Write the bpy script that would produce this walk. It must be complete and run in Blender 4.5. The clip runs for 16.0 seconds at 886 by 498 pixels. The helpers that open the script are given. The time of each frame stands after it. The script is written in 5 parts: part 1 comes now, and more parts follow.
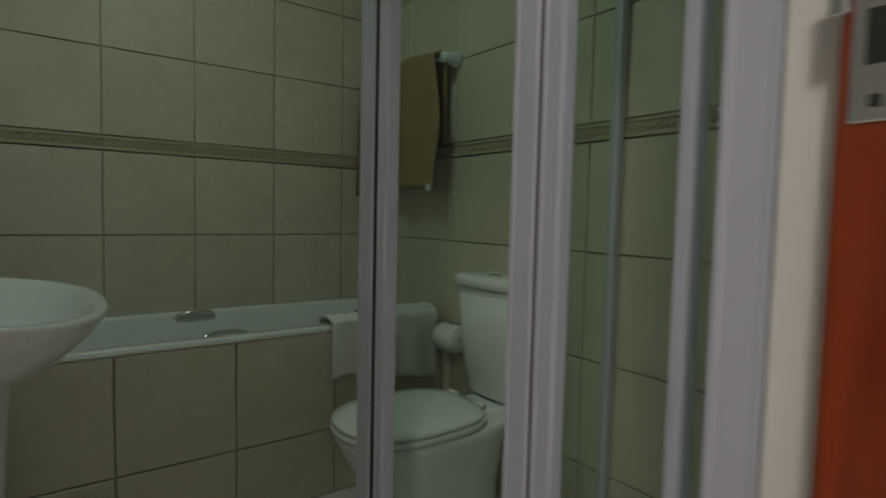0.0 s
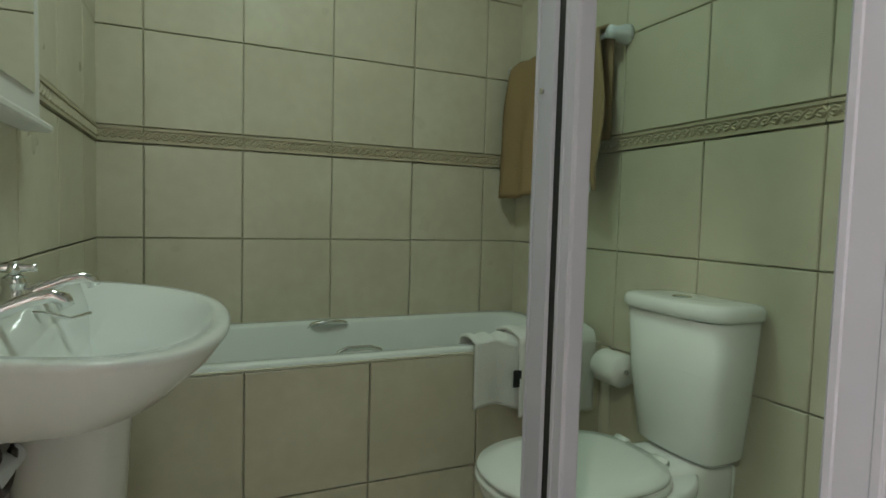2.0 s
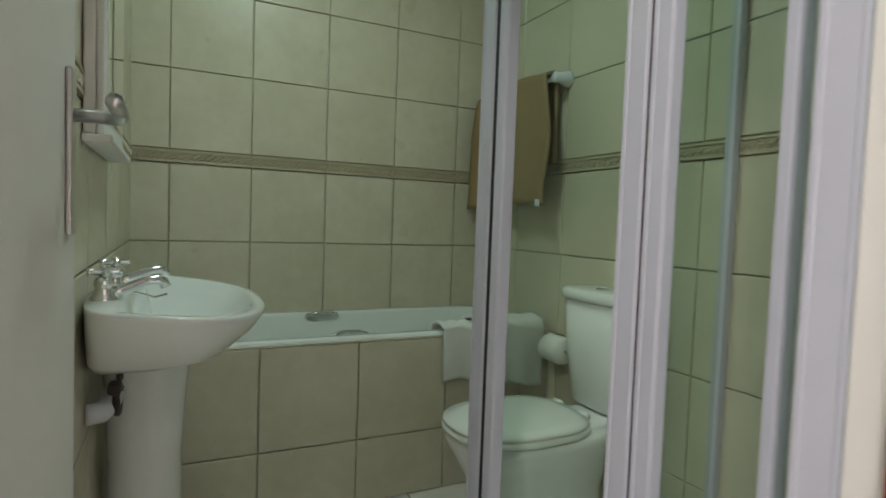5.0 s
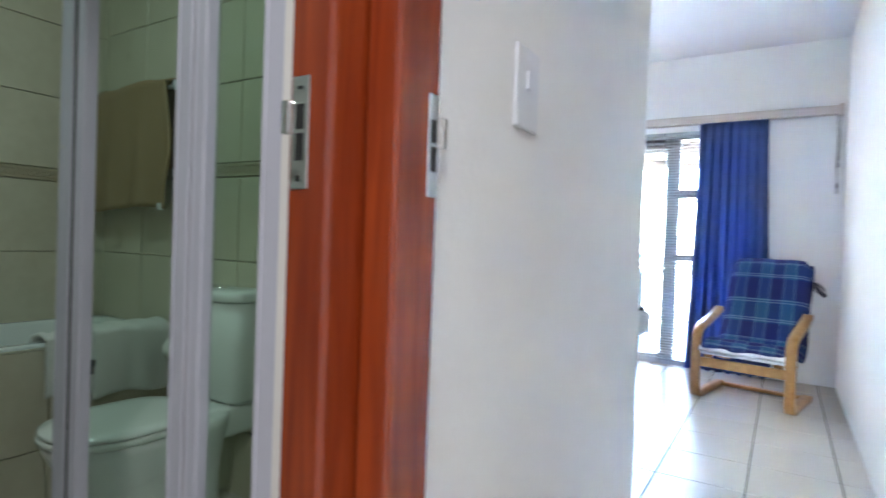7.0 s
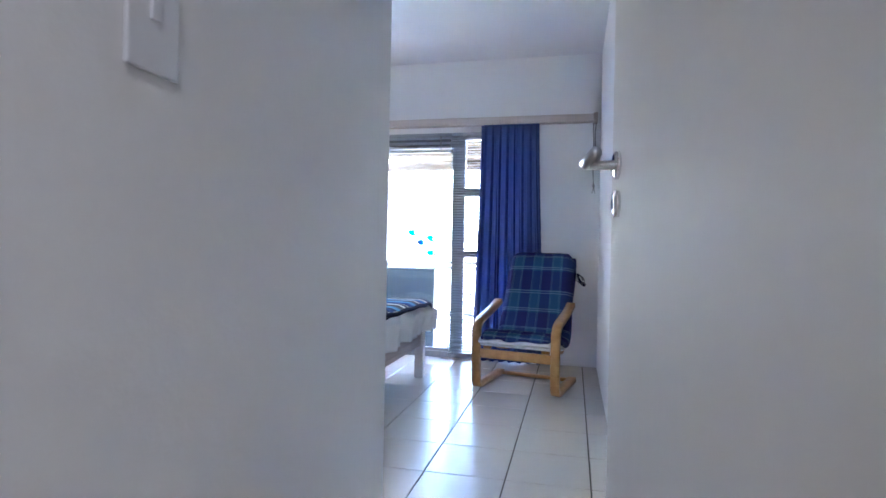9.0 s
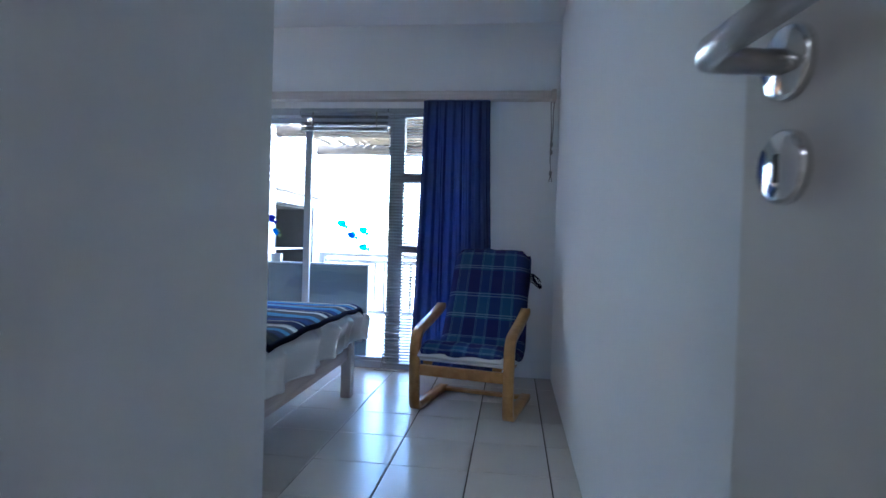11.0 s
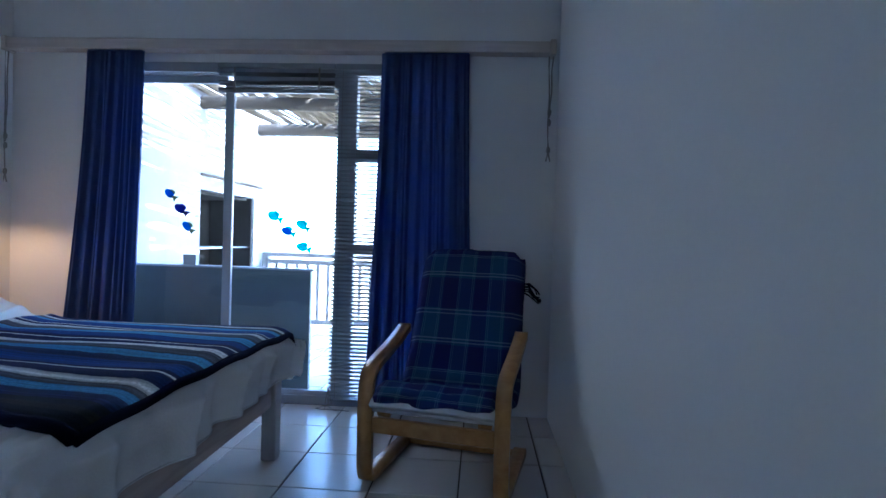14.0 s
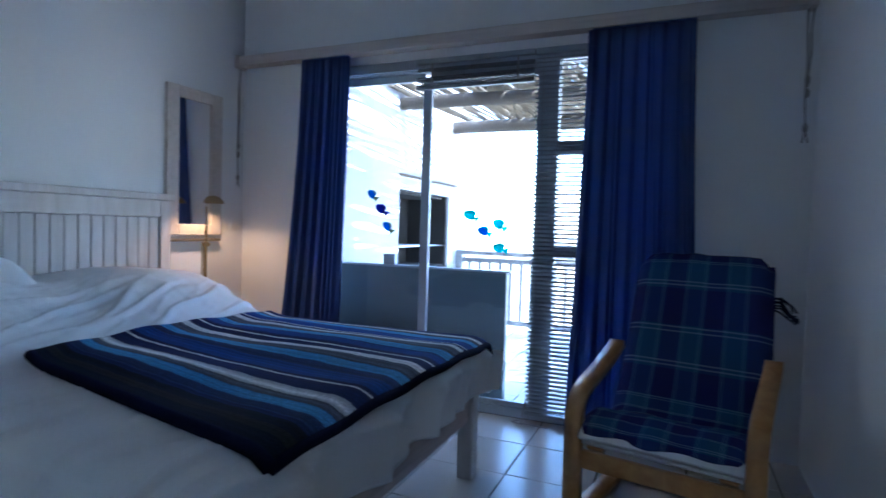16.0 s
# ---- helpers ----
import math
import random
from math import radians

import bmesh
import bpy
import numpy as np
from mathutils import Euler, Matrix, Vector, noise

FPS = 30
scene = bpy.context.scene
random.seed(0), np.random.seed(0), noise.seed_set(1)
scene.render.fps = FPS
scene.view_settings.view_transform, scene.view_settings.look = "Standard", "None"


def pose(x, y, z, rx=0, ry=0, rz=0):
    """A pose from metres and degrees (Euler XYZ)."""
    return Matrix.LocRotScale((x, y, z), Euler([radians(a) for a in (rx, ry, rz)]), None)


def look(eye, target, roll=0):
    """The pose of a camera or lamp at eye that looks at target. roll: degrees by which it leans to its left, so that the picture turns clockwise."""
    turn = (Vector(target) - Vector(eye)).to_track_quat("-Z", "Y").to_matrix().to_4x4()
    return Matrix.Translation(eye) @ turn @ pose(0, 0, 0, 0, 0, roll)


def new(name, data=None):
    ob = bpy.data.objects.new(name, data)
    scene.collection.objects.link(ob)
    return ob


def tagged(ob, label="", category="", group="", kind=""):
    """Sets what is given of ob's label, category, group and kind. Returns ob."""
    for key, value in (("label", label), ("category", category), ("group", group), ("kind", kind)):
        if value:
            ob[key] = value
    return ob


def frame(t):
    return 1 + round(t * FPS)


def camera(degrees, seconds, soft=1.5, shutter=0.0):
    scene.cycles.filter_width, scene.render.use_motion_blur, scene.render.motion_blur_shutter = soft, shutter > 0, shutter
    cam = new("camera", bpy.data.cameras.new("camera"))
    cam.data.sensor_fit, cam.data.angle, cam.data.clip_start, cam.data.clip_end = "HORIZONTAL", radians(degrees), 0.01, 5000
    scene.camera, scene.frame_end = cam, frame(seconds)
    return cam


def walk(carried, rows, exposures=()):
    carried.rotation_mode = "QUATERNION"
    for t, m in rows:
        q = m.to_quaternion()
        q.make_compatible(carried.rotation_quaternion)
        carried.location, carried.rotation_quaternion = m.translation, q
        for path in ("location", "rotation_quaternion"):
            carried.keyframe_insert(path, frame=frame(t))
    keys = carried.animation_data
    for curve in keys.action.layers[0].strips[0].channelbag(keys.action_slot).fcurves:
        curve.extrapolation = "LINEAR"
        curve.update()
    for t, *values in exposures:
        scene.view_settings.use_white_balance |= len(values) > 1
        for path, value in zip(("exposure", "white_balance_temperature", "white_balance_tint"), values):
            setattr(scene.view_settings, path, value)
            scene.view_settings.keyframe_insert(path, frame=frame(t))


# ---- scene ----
cam = camera(77.0, 16.0, shutter=0.5)
PATH = [
    (0, (1.129, 1.161, 1.053), (2.326, 2.759, 0.929), 1.3),
    (0.5, (1.149, 1.283, 1.075), (2.221, 2.966, 0.937), 1.3),
    (1, (1.184, 1.38, 1.066), (2.167, 3.117, 0.941), 1.5),
    (1.5, (1.201, 1.45, 1.058), (2.099, 3.233, 0.936), 1.5),
    (2, (1.209, 1.46, 1.049), (2.019, 3.285, 0.931), 1.6),
    (2.5, (1.201, 1.439, 1.048), (1.956, 3.287, 0.934), 1.7),
    (3, (1.173, 1.396, 1.051), (1.905, 3.254, 0.936), 1.7),
    (5.5, (1.028, 0.98, 1.069), (2.038, 2.704, 0.988), 2.4),
    (6, (1.012, 0.892, 1.071), (2.312, 2.41, 1.013), 2.6),
    (6.5, (1.029, 0.819, 1.067), (2.564, 2.101, 1.02), 2.3),
    (7, (1.05, 0.752, 1.059), (2.756, 1.796, 1.027), 2.0),
    (7.5, (1.072, 0.69, 1.045), (2.899, 1.504, 1.03), 1.8),
    (8, (1.137, 0.637, 1.04), (3.036, 1.264, 1.033), 1.5),
    (8.5, (1.24, 0.592, 1.034), (3.173, 1.104, 1.03), 1.3),
    (9, (1.347, 0.58, 1.029), (3.295, 1.036, 1.024), 1.1),
    (11.5, (2.204, 0.713, 1.065), (4.192, 0.92, 1.031), 1.7),
    (12, (2.365, 0.737, 1.049), (4.357, 0.907, 1.019), 1.6),
    (12.5, (2.544, 0.776, 1.06), (4.539, 0.908, 1.029), 1.9),
    (13, (2.734, 0.775, 1.051), (4.729, 0.905, 1.02), 1.8),
    (13.5, (2.924, 0.799, 1.063), (4.92, 0.922, 1.026), 1.8),
    (14, (3.065, 0.802, 1.058), (5.06, 0.932, 1.02), 1.8),
    (14.5, (3.189, 0.802, 1.067), (5.179, 0.995, 1.024), 1.7),
    (15, (3.271, 0.842, 1.082), (5.239, 1.196, 1.026), 1.7),
    (15.5, (3.319, 0.891, 1.074), (5.236, 1.455, 1.012), 1.7),
    (16, (3.339, 0.94, 1.084), (5.181, 1.714, 1.009), 1.7),
]
EXPO = [(0.0, 6.15, 6600, 8), (0.5, 6.4, 6600, 8), (1.0, 6.75, 6600, 8), (1.5, 7.0, 6600, 8), (2.5, 7.5, 6550, 10), (3.0, 7.55, 6500, 10), (5.5, 7.3, 6300, 10), (6.0, 7.35, 6150, 10), (6.5, 7.25, 6000, 10), (7.0, 7.0, 5850, 10), (7.5, 6.7, 5700, 12), (8.0, 6.45, 5600, 14), (9.0, 6.05, 5600, 16), (10.3, 5.3, 5250, 13), (11.5, 4.8, 5150, 10), (12.5, 4.33, 4950, 10), (14.0, 4.06, 4850, 10), (16.0, 3.94, 4850, 10)]
walk(cam, [(t, look(eye, target, roll)) for t, eye, target, roll in PATH], EXPO)

# ---- world and lights ----
world = bpy.data.worlds.new("sky")
scene.world = world
world.use_nodes = True
wn = world.node_tree
sky = wn.nodes.new("ShaderNodeTexSky")
sky.sky_type = "NISHITA"
sky.sun_disc = False
SUN_TO = Vector((-0.16, -0.62, 0.77)).normalized()
sky.sun_elevation = math.asin(SUN_TO.z)
sky.sun_rotation = math.atan2(SUN_TO.x, SUN_TO.y)
wn.links.new(sky.outputs[0], wn.nodes["Background"].inputs[0])
wn.nodes["Background"].inputs[1].default_value = 0.15
sun = new("sun", bpy.data.lights.new("sun", "SUN"))
sun.data.energy, sun.data.angle, sun.data.color = 3.0, radians(0.5), (1.0, 0.95, 0.87)
sun.matrix_world = look(SUN_TO * 20, (0, 0, 0))


def lamp_area(name, x, y, z, w, h, watts, color):
    ob = new(name, bpy.data.lights.new(name, "AREA"))
    ob.data.shape, ob.data.size, ob.data.size_y = "RECTANGLE", w, h
    ob.data.energy, ob.data.color = watts, color
    ob.matrix_world = pose(x, y, z)
    return ob


lamp_area("bathroom_lamp_light", 1.45, 2.6, 2.53, 0.3, 0.3, 0.060, (0.77, 1.0, 0.90))
lamp_area("hall_lamp_light", 0.2, 0.45, 2.60, 0.35, 0.35, 0.34, (1.0, 0.94, 0.88))
bed_light = new("reading_lamp_light", bpy.data.lights.new("reading_lamp_light", "SPOT"))
bed_light.data.energy, bed_light.data.color = 0.55, (1.0, 0.54, 0.22)
bed_light.data.spot_size, bed_light.data.spot_blend, bed_light.data.shadow_soft_size = radians(150), 0.5, 0.03
bed_light.matrix_world = look((5.99, 3.60, 1.19), (6.03, 3.62, 0.2))


# ---- materials ----
def material(name, color, rough=0.6, metal=0.0, grain=0.0, scale=40.0, bump=0.0, dark=None, big=0.0, bigscale=3.0, spec=0.5, vary=0.0, coat=0.0):
    m = bpy.data.materials.new(name)
    m.use_nodes = True
    nt = m.node_tree
    b = nt.nodes["Principled BSDF"]
    b.inputs["Roughness"].default_value = rough
    b.inputs["Metallic"].default_value = metal
    b.inputs["Specular IOR Level"].default_value = spec
    b.inputs["Coat Weight"].default_value = coat
    b.inputs["Coat Roughness"].default_value = 0.08
    b.inputs["Base Color"].default_value = (*color, 1)
    tc = nt.nodes.new("ShaderNodeTexCoord")
    low = dark or tuple(c * 0.72 for c in color)
    prev = None
    if big or grain or vary:
        rgb = nt.nodes.new("ShaderNodeRGB")
        rgb.outputs[0].default_value = (*color, 1)
        prev = rgb.outputs[0]
        where = tc.outputs["Object"]
        if vary:
            info = nt.nodes.new("ShaderNodeObjectInfo")
            add = nt.nodes.new("ShaderNodeVectorMath")
            add.operation = "MULTIPLY_ADD"
            comb = nt.nodes.new("ShaderNodeCombineXYZ")
            for i in range(3):
                nt.links.new(info.outputs["Random"], comb.inputs[i])
            add.inputs[1].default_value = (31.0, 17.0, 23.0)
            nt.links.new(comb.outputs[0], add.inputs[0])
            nt.links.new(tc.outputs["Object"], add.inputs[2])
            where = add.outputs[0]
            ramp = nt.nodes.new("ShaderNodeMapRange")
            ramp.inputs[3].default_value, ramp.inputs[4].default_value = 0.0, vary
            nt.links.new(info.outputs["Random"], ramp.inputs[0])
            mix = nt.nodes.new("ShaderNodeMix")
            mix.data_type = "RGBA"
            mix.inputs[7].default_value = (*low, 1)
            nt.links.new(ramp.outputs[0], mix.inputs[0])
            nt.links.new(prev, mix.inputs[6])
            prev = mix.outputs[2]
        for amount, sc, det in ((big, bigscale, 3.0), (grain, scale, 6.0)):
            if not amount:
                continue
            n = nt.nodes.new("ShaderNodeTexNoise")
            n.inputs["Scale"].default_value, n.inputs["Detail"].default_value = sc, det
            nt.links.new(where, n.inputs["Vector"])
            r = nt.nodes.new("ShaderNodeMapRange")
            r.inputs[1].default_value, r.inputs[2].default_value = 0.35, 0.7
            r.inputs[3].default_value, r.inputs[4].default_value = 0.0, amount
            nt.links.new(n.outputs[0], r.inputs[0])
            mix = nt.nodes.new("ShaderNodeMix")
            mix.data_type = "RGBA"
            mix.inputs[7].default_value = (*low, 1)
            nt.links.new(r.outputs[0], mix.inputs[0])
            nt.links.new(prev, mix.inputs[6])
            prev = mix.outputs[2]
        nt.links.new(prev, b.inputs["Base Color"])
        rr = nt.nodes.new("ShaderNodeTexNoise")
        rr.inputs["Scale"].default_value = 6.0
        nt.links.new(where, rr.inputs["Vector"])
        rm = nt.nodes.new("ShaderNodeMapRange")
        rm.inputs[3].default_value, rm.inputs[4].default_value = rough * 0.94, min(1.0, rough * 1.07)
        nt.links.new(rr.outputs[0], rm.inputs[0])
        nt.links.new(rm.outputs[0], b.inputs["Roughness"])
    if bump:
        n = nt.nodes.new("ShaderNodeTexNoise")
        n.inputs["Scale"].default_value, n.inputs["Detail"].default_value = scale, 4.0
        nt.links.new(tc.outputs["Object"], n.inputs["Vector"])
        bp = nt.nodes.new("ShaderNodeBump")
        bp.inputs["Strength"].default_value, bp.inputs["Distance"].default_value = bump, 0.01
        nt.links.new(n.outputs[0], bp.inputs["Height"])
        nt.links.new(bp.outputs[0], b.inputs["Normal"])
    return m


def wood(name, light, dark, rough, stretch, coat=0.0):
    m = material(name, light, rough, coat=coat)
    nt = m.node_tree
    b = nt.nodes["Principled BSDF"]
    tc = nt.nodes.new("ShaderNodeTexCoord")
    mp = nt.nodes.new("ShaderNodeMapping")
    mp.inputs["Scale"].default_value = stretch
    nt.links.new(tc.outputs["Object"], mp.inputs[0])
    n = nt.nodes.new("ShaderNodeTexNoise")
    n.inputs["Scale"].default_value, n.inputs["Detail"].default_value, n.inputs["Distortion"].default_value = 2.2, 8.0, 0.6
    nt.links.new(mp.outputs[0], n.inputs["Vector"])
    cr = nt.nodes.new("ShaderNodeValToRGB")
    cr.color_ramp.elements[0].position, cr.color_ramp.elements[0].color = 0.32, (*dark, 1)
    cr.color_ramp.elements[1].position, cr.color_ramp.elements[1].color = 0.66, (*light, 1)
    nt.links.new(n.outputs[0], cr.inputs[0])
    nt.links.new(cr.outputs[0], b.inputs["Base Color"])
    bp = nt.nodes.new("ShaderNodeBump")
    bp.inputs["Strength"].default_value, bp.inputs["Distance"].default_value = 0.12, 0.004
    nt.links.new(n.outputs[0], bp.inputs["Height"])
    nt.links.new(bp.outputs[0], b.inputs["Normal"])
    return m


def glass(name, tint):
    m = bpy.data.materials.new(name)
    m.use_nodes = True
    nt = m.node_tree
    nt.nodes.remove(nt.nodes["Principled BSDF"])
    t = nt.nodes.new("ShaderNodeBsdfTransparent")
    t.inputs[0].default_value = (*tint, 1)
    g = nt.nodes.new("ShaderNodeBsdfGlossy")
    g.inputs["Roughness"].default_value = 0.02
    fr = nt.nodes.new("ShaderNodeLayerWeight")
    pw = nt.nodes.new("ShaderNodeMath")
    pw.operation = "POWER"
    pw.inputs[1].default_value = 5.0
    nt.links.new(fr.outputs["Facing"], pw.inputs[0])
    ma = nt.nodes.new("ShaderNodeMath")
    ma.operation = "MULTIPLY_ADD"
    ma.inputs[1].default_value, ma.inputs[2].default_value = 0.85, 0.03
    nt.links.new(pw.outputs[0], ma.inputs[0])
    mx = nt.nodes.new("ShaderNodeMixShader")
    nt.links.new(ma.outputs[0], mx.inputs[0])
    nt.links.new(t.outputs[0], mx.inputs[1])
    nt.links.new(g.outputs[0], mx.inputs[2])
    nt.links.new(mx.outputs[0], nt.nodes["Material Output"].inputs[0])
    return m


def lit_through(m, share, color):
    """Lets part of the light through a thin cloth or film."""
    nt = m.node_tree
    b = nt.nodes["Principled BSDF"]
    t = nt.nodes.new("ShaderNodeBsdfTranslucent")
    t.inputs[0].default_value = (*color, 1)
    mx = nt.nodes.new("ShaderNodeMixShader")
    mx.inputs[0].default_value = share
    nt.links.new(b.outputs[0], mx.inputs[1])
    nt.links.new(t.outputs[0], mx.inputs[2])
    nt.links.new(mx.outputs[0], nt.nodes["Material Output"].inputs[0])
    return m


def stripes(name, bands, axis, rough=0.95, fuzz=0.75):
    """Woven bands: (end position 0..1, colour) along a UV axis."""
    m = material(name, (0.1, 0.1, 0.1), rough, spec=0.1)
    nt = m.node_tree
    b = nt.nodes["Principled BSDF"]
    uv = nt.nodes.new("ShaderNodeUVMap")
    sp = nt.nodes.new("ShaderNodeSeparateXYZ")
    nt.links.new(uv.outputs[0], sp.inputs[0])
    cr = nt.nodes.new("ShaderNodeValToRGB")
    cr.color_ramp.interpolation = "CONSTANT"
    els = cr.color_ramp.elements
    start = 0.0
    for i, (end, col) in enumerate(bands):
        e = els[i] if i < 2 else els.new(start)
        e.position, e.color = start, (*col, 1)
        start = end
    wv = nt.nodes.new("ShaderNodeTexNoise")
    wv.inputs["Scale"].default_value, wv.inputs["Detail"].default_value = 9.0, 3.0
    nt.links.new(uv.outputs[0], wv.inputs["Vector"])
    sway = nt.nodes.new("ShaderNodeMapRange")
    sway.inputs[3].default_value, sway.inputs[4].default_value = -0.010, 0.010
    nt.links.new(wv.outputs[0], sway.inputs[0])
    along = nt.nodes.new("ShaderNodeMath")
    nt.links.new(sp.outputs[axis], along.inputs[0])
    nt.links.new(sway.outputs[0], along.inputs[1])
    nt.links.new(along.outputs[0], cr.inputs[0])
    # thin rows of differing yarn within every band
    yarn = nt.nodes.new("ShaderNodeTexNoise")
    yarn.noise_dimensions = "1D"
    yarn.inputs["Scale"].default_value, yarn.inputs["Detail"].default_value = 75.0, 2.0
    nt.links.new(along.outputs[0], yarn.inputs["W"])
    ymap = nt.nodes.new("ShaderNodeMapRange")
    ymap.inputs[1].default_value, ymap.inputs[2].default_value = 0.3, 0.7
    ymap.inputs[3].default_value, ymap.inputs[4].default_value = 0.65, 1.35
    nt.links.new(yarn.outputs[0], ymap.inputs[0])
    n = nt.nodes.new("ShaderNodeTexNoise")
    n.inputs["Scale"].default_value, n.inputs["Detail"].default_value = 130.0, 5.0
    tc = nt.nodes.new("ShaderNodeTexCoord")
    nt.links.new(tc.outputs["Object"], n.inputs["Vector"])
    mr = nt.nodes.new("ShaderNodeMapRange")
    mr.inputs[3].default_value, mr.inputs[4].default_value = 1.0 - fuzz, 1.0 + fuzz
    nt.links.new(n.outputs[0], mr.inputs[0])
    vm = nt.nodes.new("ShaderNodeVectorMath")
    vm.operation = "SCALE"
    vy = nt.nodes.new("ShaderNodeVectorMath")
    vy.operation = "SCALE"
    nt.links.new(cr.outputs[0], vy.inputs[0])
    nt.links.new(ymap.outputs[0], vy.inputs["Scale"])
    nt.links.new(vy.outputs[0], vm.inputs[0])
    nt.links.new(mr.outputs[0], vm.inputs["Scale"])
    nt.links.new(vm.outputs[0], b.inputs["Base Color"])
    bp = nt.nodes.new("ShaderNodeBump")
    bp.inputs["Strength"].default_value, bp.inputs["Distance"].default_value = 0.5, 0.003
    nt.links.new(n.outputs[0], bp.inputs["Height"])
    nt.links.new(bp.outputs[0], b.inputs["Normal"])
    return m


def plaid(name):
    """Check weave: wide bands both ways with thin pale double lines."""
    m = material(name, (0.02, 0.03, 0.2), 0.95, spec=0.1)
    nt = m.node_tree
    b = nt.nodes["Principled BSDF"]
    uv = nt.nodes.new("ShaderNodeUVMap")
    sp = nt.nodes.new("ShaderNodeSeparateXYZ")
    nt.links.new(uv.outputs[0], sp.inputs[0])

    def ramp(axis, period, stops):
        d = nt.nodes.new("ShaderNodeMath")
        d.operation = "DIVIDE"
        d.inputs[1].default_value = period
        nt.links.new(sp.outputs[axis], d.inputs[0])
        f = nt.nodes.new("ShaderNodeMath")
        f.operation = "FRACT"
        nt.links.new(d.outputs[0], f.inputs[0])
        cr = nt.nodes.new("ShaderNodeValToRGB")
        cr.color_ramp.interpolation = "CONSTANT"
        for i, (p, v) in enumerate(stops):
            e = cr.color_ramp.elements[i] if i < 2 else cr.color_ramp.elements.new(p)
            e.position, e.color = p, (v, v, v, 1)
        nt.links.new(f.outputs[0], cr.inputs[0])
        return cr.outputs[0]

    lines = [(0.0, 0.0), (0.50, 1.0), (0.518, 0.0), (0.55, 1.0), (0.568, 0.0), (0.915, 1.0), (0.933, 0.0), (0.965, 1.0), (0.983, 0.0)]
    ua = ramp(0, 0.172, [(0.0, 0.0), (0.46, 1.0)])
    va = ramp(1, 0.172, [(0.0, 0.0), (0.46, 1.0)])
    lu = ramp(0, 0.172, lines)
    lv = ramp(1, 0.172, lines)

    def mix(fac, a, c):
        x = nt.nodes.new("ShaderNodeMix")
        x.data_type = "RGBA"
        for sock, val in ((0, fac), (6, a), (7, c)):
            if isinstance(val, (tuple, float)):
                x.inputs[sock].default_value = val if isinstance(val, float) else (*val, 1)
            else:
                nt.links.new(val, x.inputs[sock])
        return x.outputs[2]

    navy, blue, teal = (0.026, 0.031, 0.130), (0.028, 0.052, 0.170), (0.034, 0.098, 0.200)
    base = mix(va, mix(ua, navy, blue), mix(ua, blue, teal))
    half = nt.nodes.new("ShaderNodeMath")
    half.operation = "MULTIPLY"
    half.inputs[1].default_value = 0.30
    nt.links.new(lv, half.inputs[0])
    half2 = nt.nodes.new("ShaderNodeMath")
    half2.operation = "MULTIPLY"
    half2.inputs[1].default_value = 0.20
    nt.links.new(lu, half2.inputs[0])
    base = mix(half.outputs[0], base, (0.45, 0.55, 0.65))
    base = mix(half2.outputs[0], base, (0.35, 0.5, 0.6))
    nt.links.new(base, b.inputs["Base Color"])
    n = nt.nodes.new("ShaderNodeTexNoise")
    n.inputs["Scale"].default_value = 300.0
    bp = nt.nodes.new("ShaderNodeBump")
    bp.inputs["Strength"].default_value, bp.inputs["Distance"].default_value = 0.5, 0.003
    nt.links.new(n.outputs[0], bp.inputs["Height"])
    nt.links.new(bp.outputs[0], b.inputs["Normal"])
    return m


M_WALL = material("white_wall_paint", (0.83, 0.83, 0.83), 0.75, grain=0.06, scale=55, bump=0.10, big=0.07, bigscale=1.6, dark=(0.72, 0.72, 0.72))
M_CEIL = material("ceiling_paint", (0.80, 0.81, 0.83), 0.9, grain=0.05, scale=70, bump=0.08, big=0.05)
M_DOOR = material("door_paint", (0.74, 0.71, 0.67), 0.68, grain=0.05, scale=25, bump=0.05, big=0.06, bigscale=2.5, dark=(0.55, 0.53, 0.48))
M_TILE = material("cream_wall_tile", (0.63, 0.59, 0.46), 0.28, grain=0.25, scale=22, big=0.48, bigscale=5.5, bump=0.02, dark=(0.50, 0.45, 0.33), vary=0.22)
M_BAND = material("relief_border_tile", (0.52, 0.46, 0.33), 0.4, grain=0.25, scale=60, big=0.25, bigscale=8, bump=0.08, dark=(0.36, 0.31, 0.21))
M_GROUT = material("grey_grout", (0.56, 0.52, 0.41), 0.95, grain=0.3, scale=60, bump=0.2)
M_FLOOR = material("glazed_floor_tile", (0.70, 0.66, 0.60), 0.25, grain=0.06, scale=18, big=0.07, bigscale=3.5, dark=(0.55, 0.51, 0.45), vary=0.14)
M_FGROUT = material("dark_floor_grout", (0.07, 0.06, 0.05), 0.95, grain=0.3, scale=60, bump=0.2)
M_MAHOG = wood("varnished_mahogany", (0.31, 0.050, 0.009), (0.19, 0.024, 0.006), 0.16, (14, 14, 1.1), coat=0.5)
M_PINE = wood("whitewashed_pine", (0.62, 0.52, 0.48), (0.46, 0.37, 0.34), 0.5, (1.2, 14, 14))
M_BIRCH = wood("honey_birch", (0.56, 0.30, 0.10), (0.44, 0.21, 0.06), 0.33, (9, 9, 9), coat=0.2)
M_WHITEWOOD = wood("painted_white_wood", (0.66, 0.62, 0.60), (0.56, 0.52, 0.50), 0.5, (12, 12, 1.2))
M_CERAMIC = material("white_ceramic", (0.78, 0.79, 0.77), 0.09, coat=0.3)
M_SEAT = material("white_plastic_seat", (0.76, 0.78, 0.74), 0.22)
M_TUB = material("white_acrylic", (0.75, 0.78, 0.75), 0.15, coat=0.2)
M_CHROME = material("chrome", (0.78, 0.78, 0.78), 0.08, 1.0)
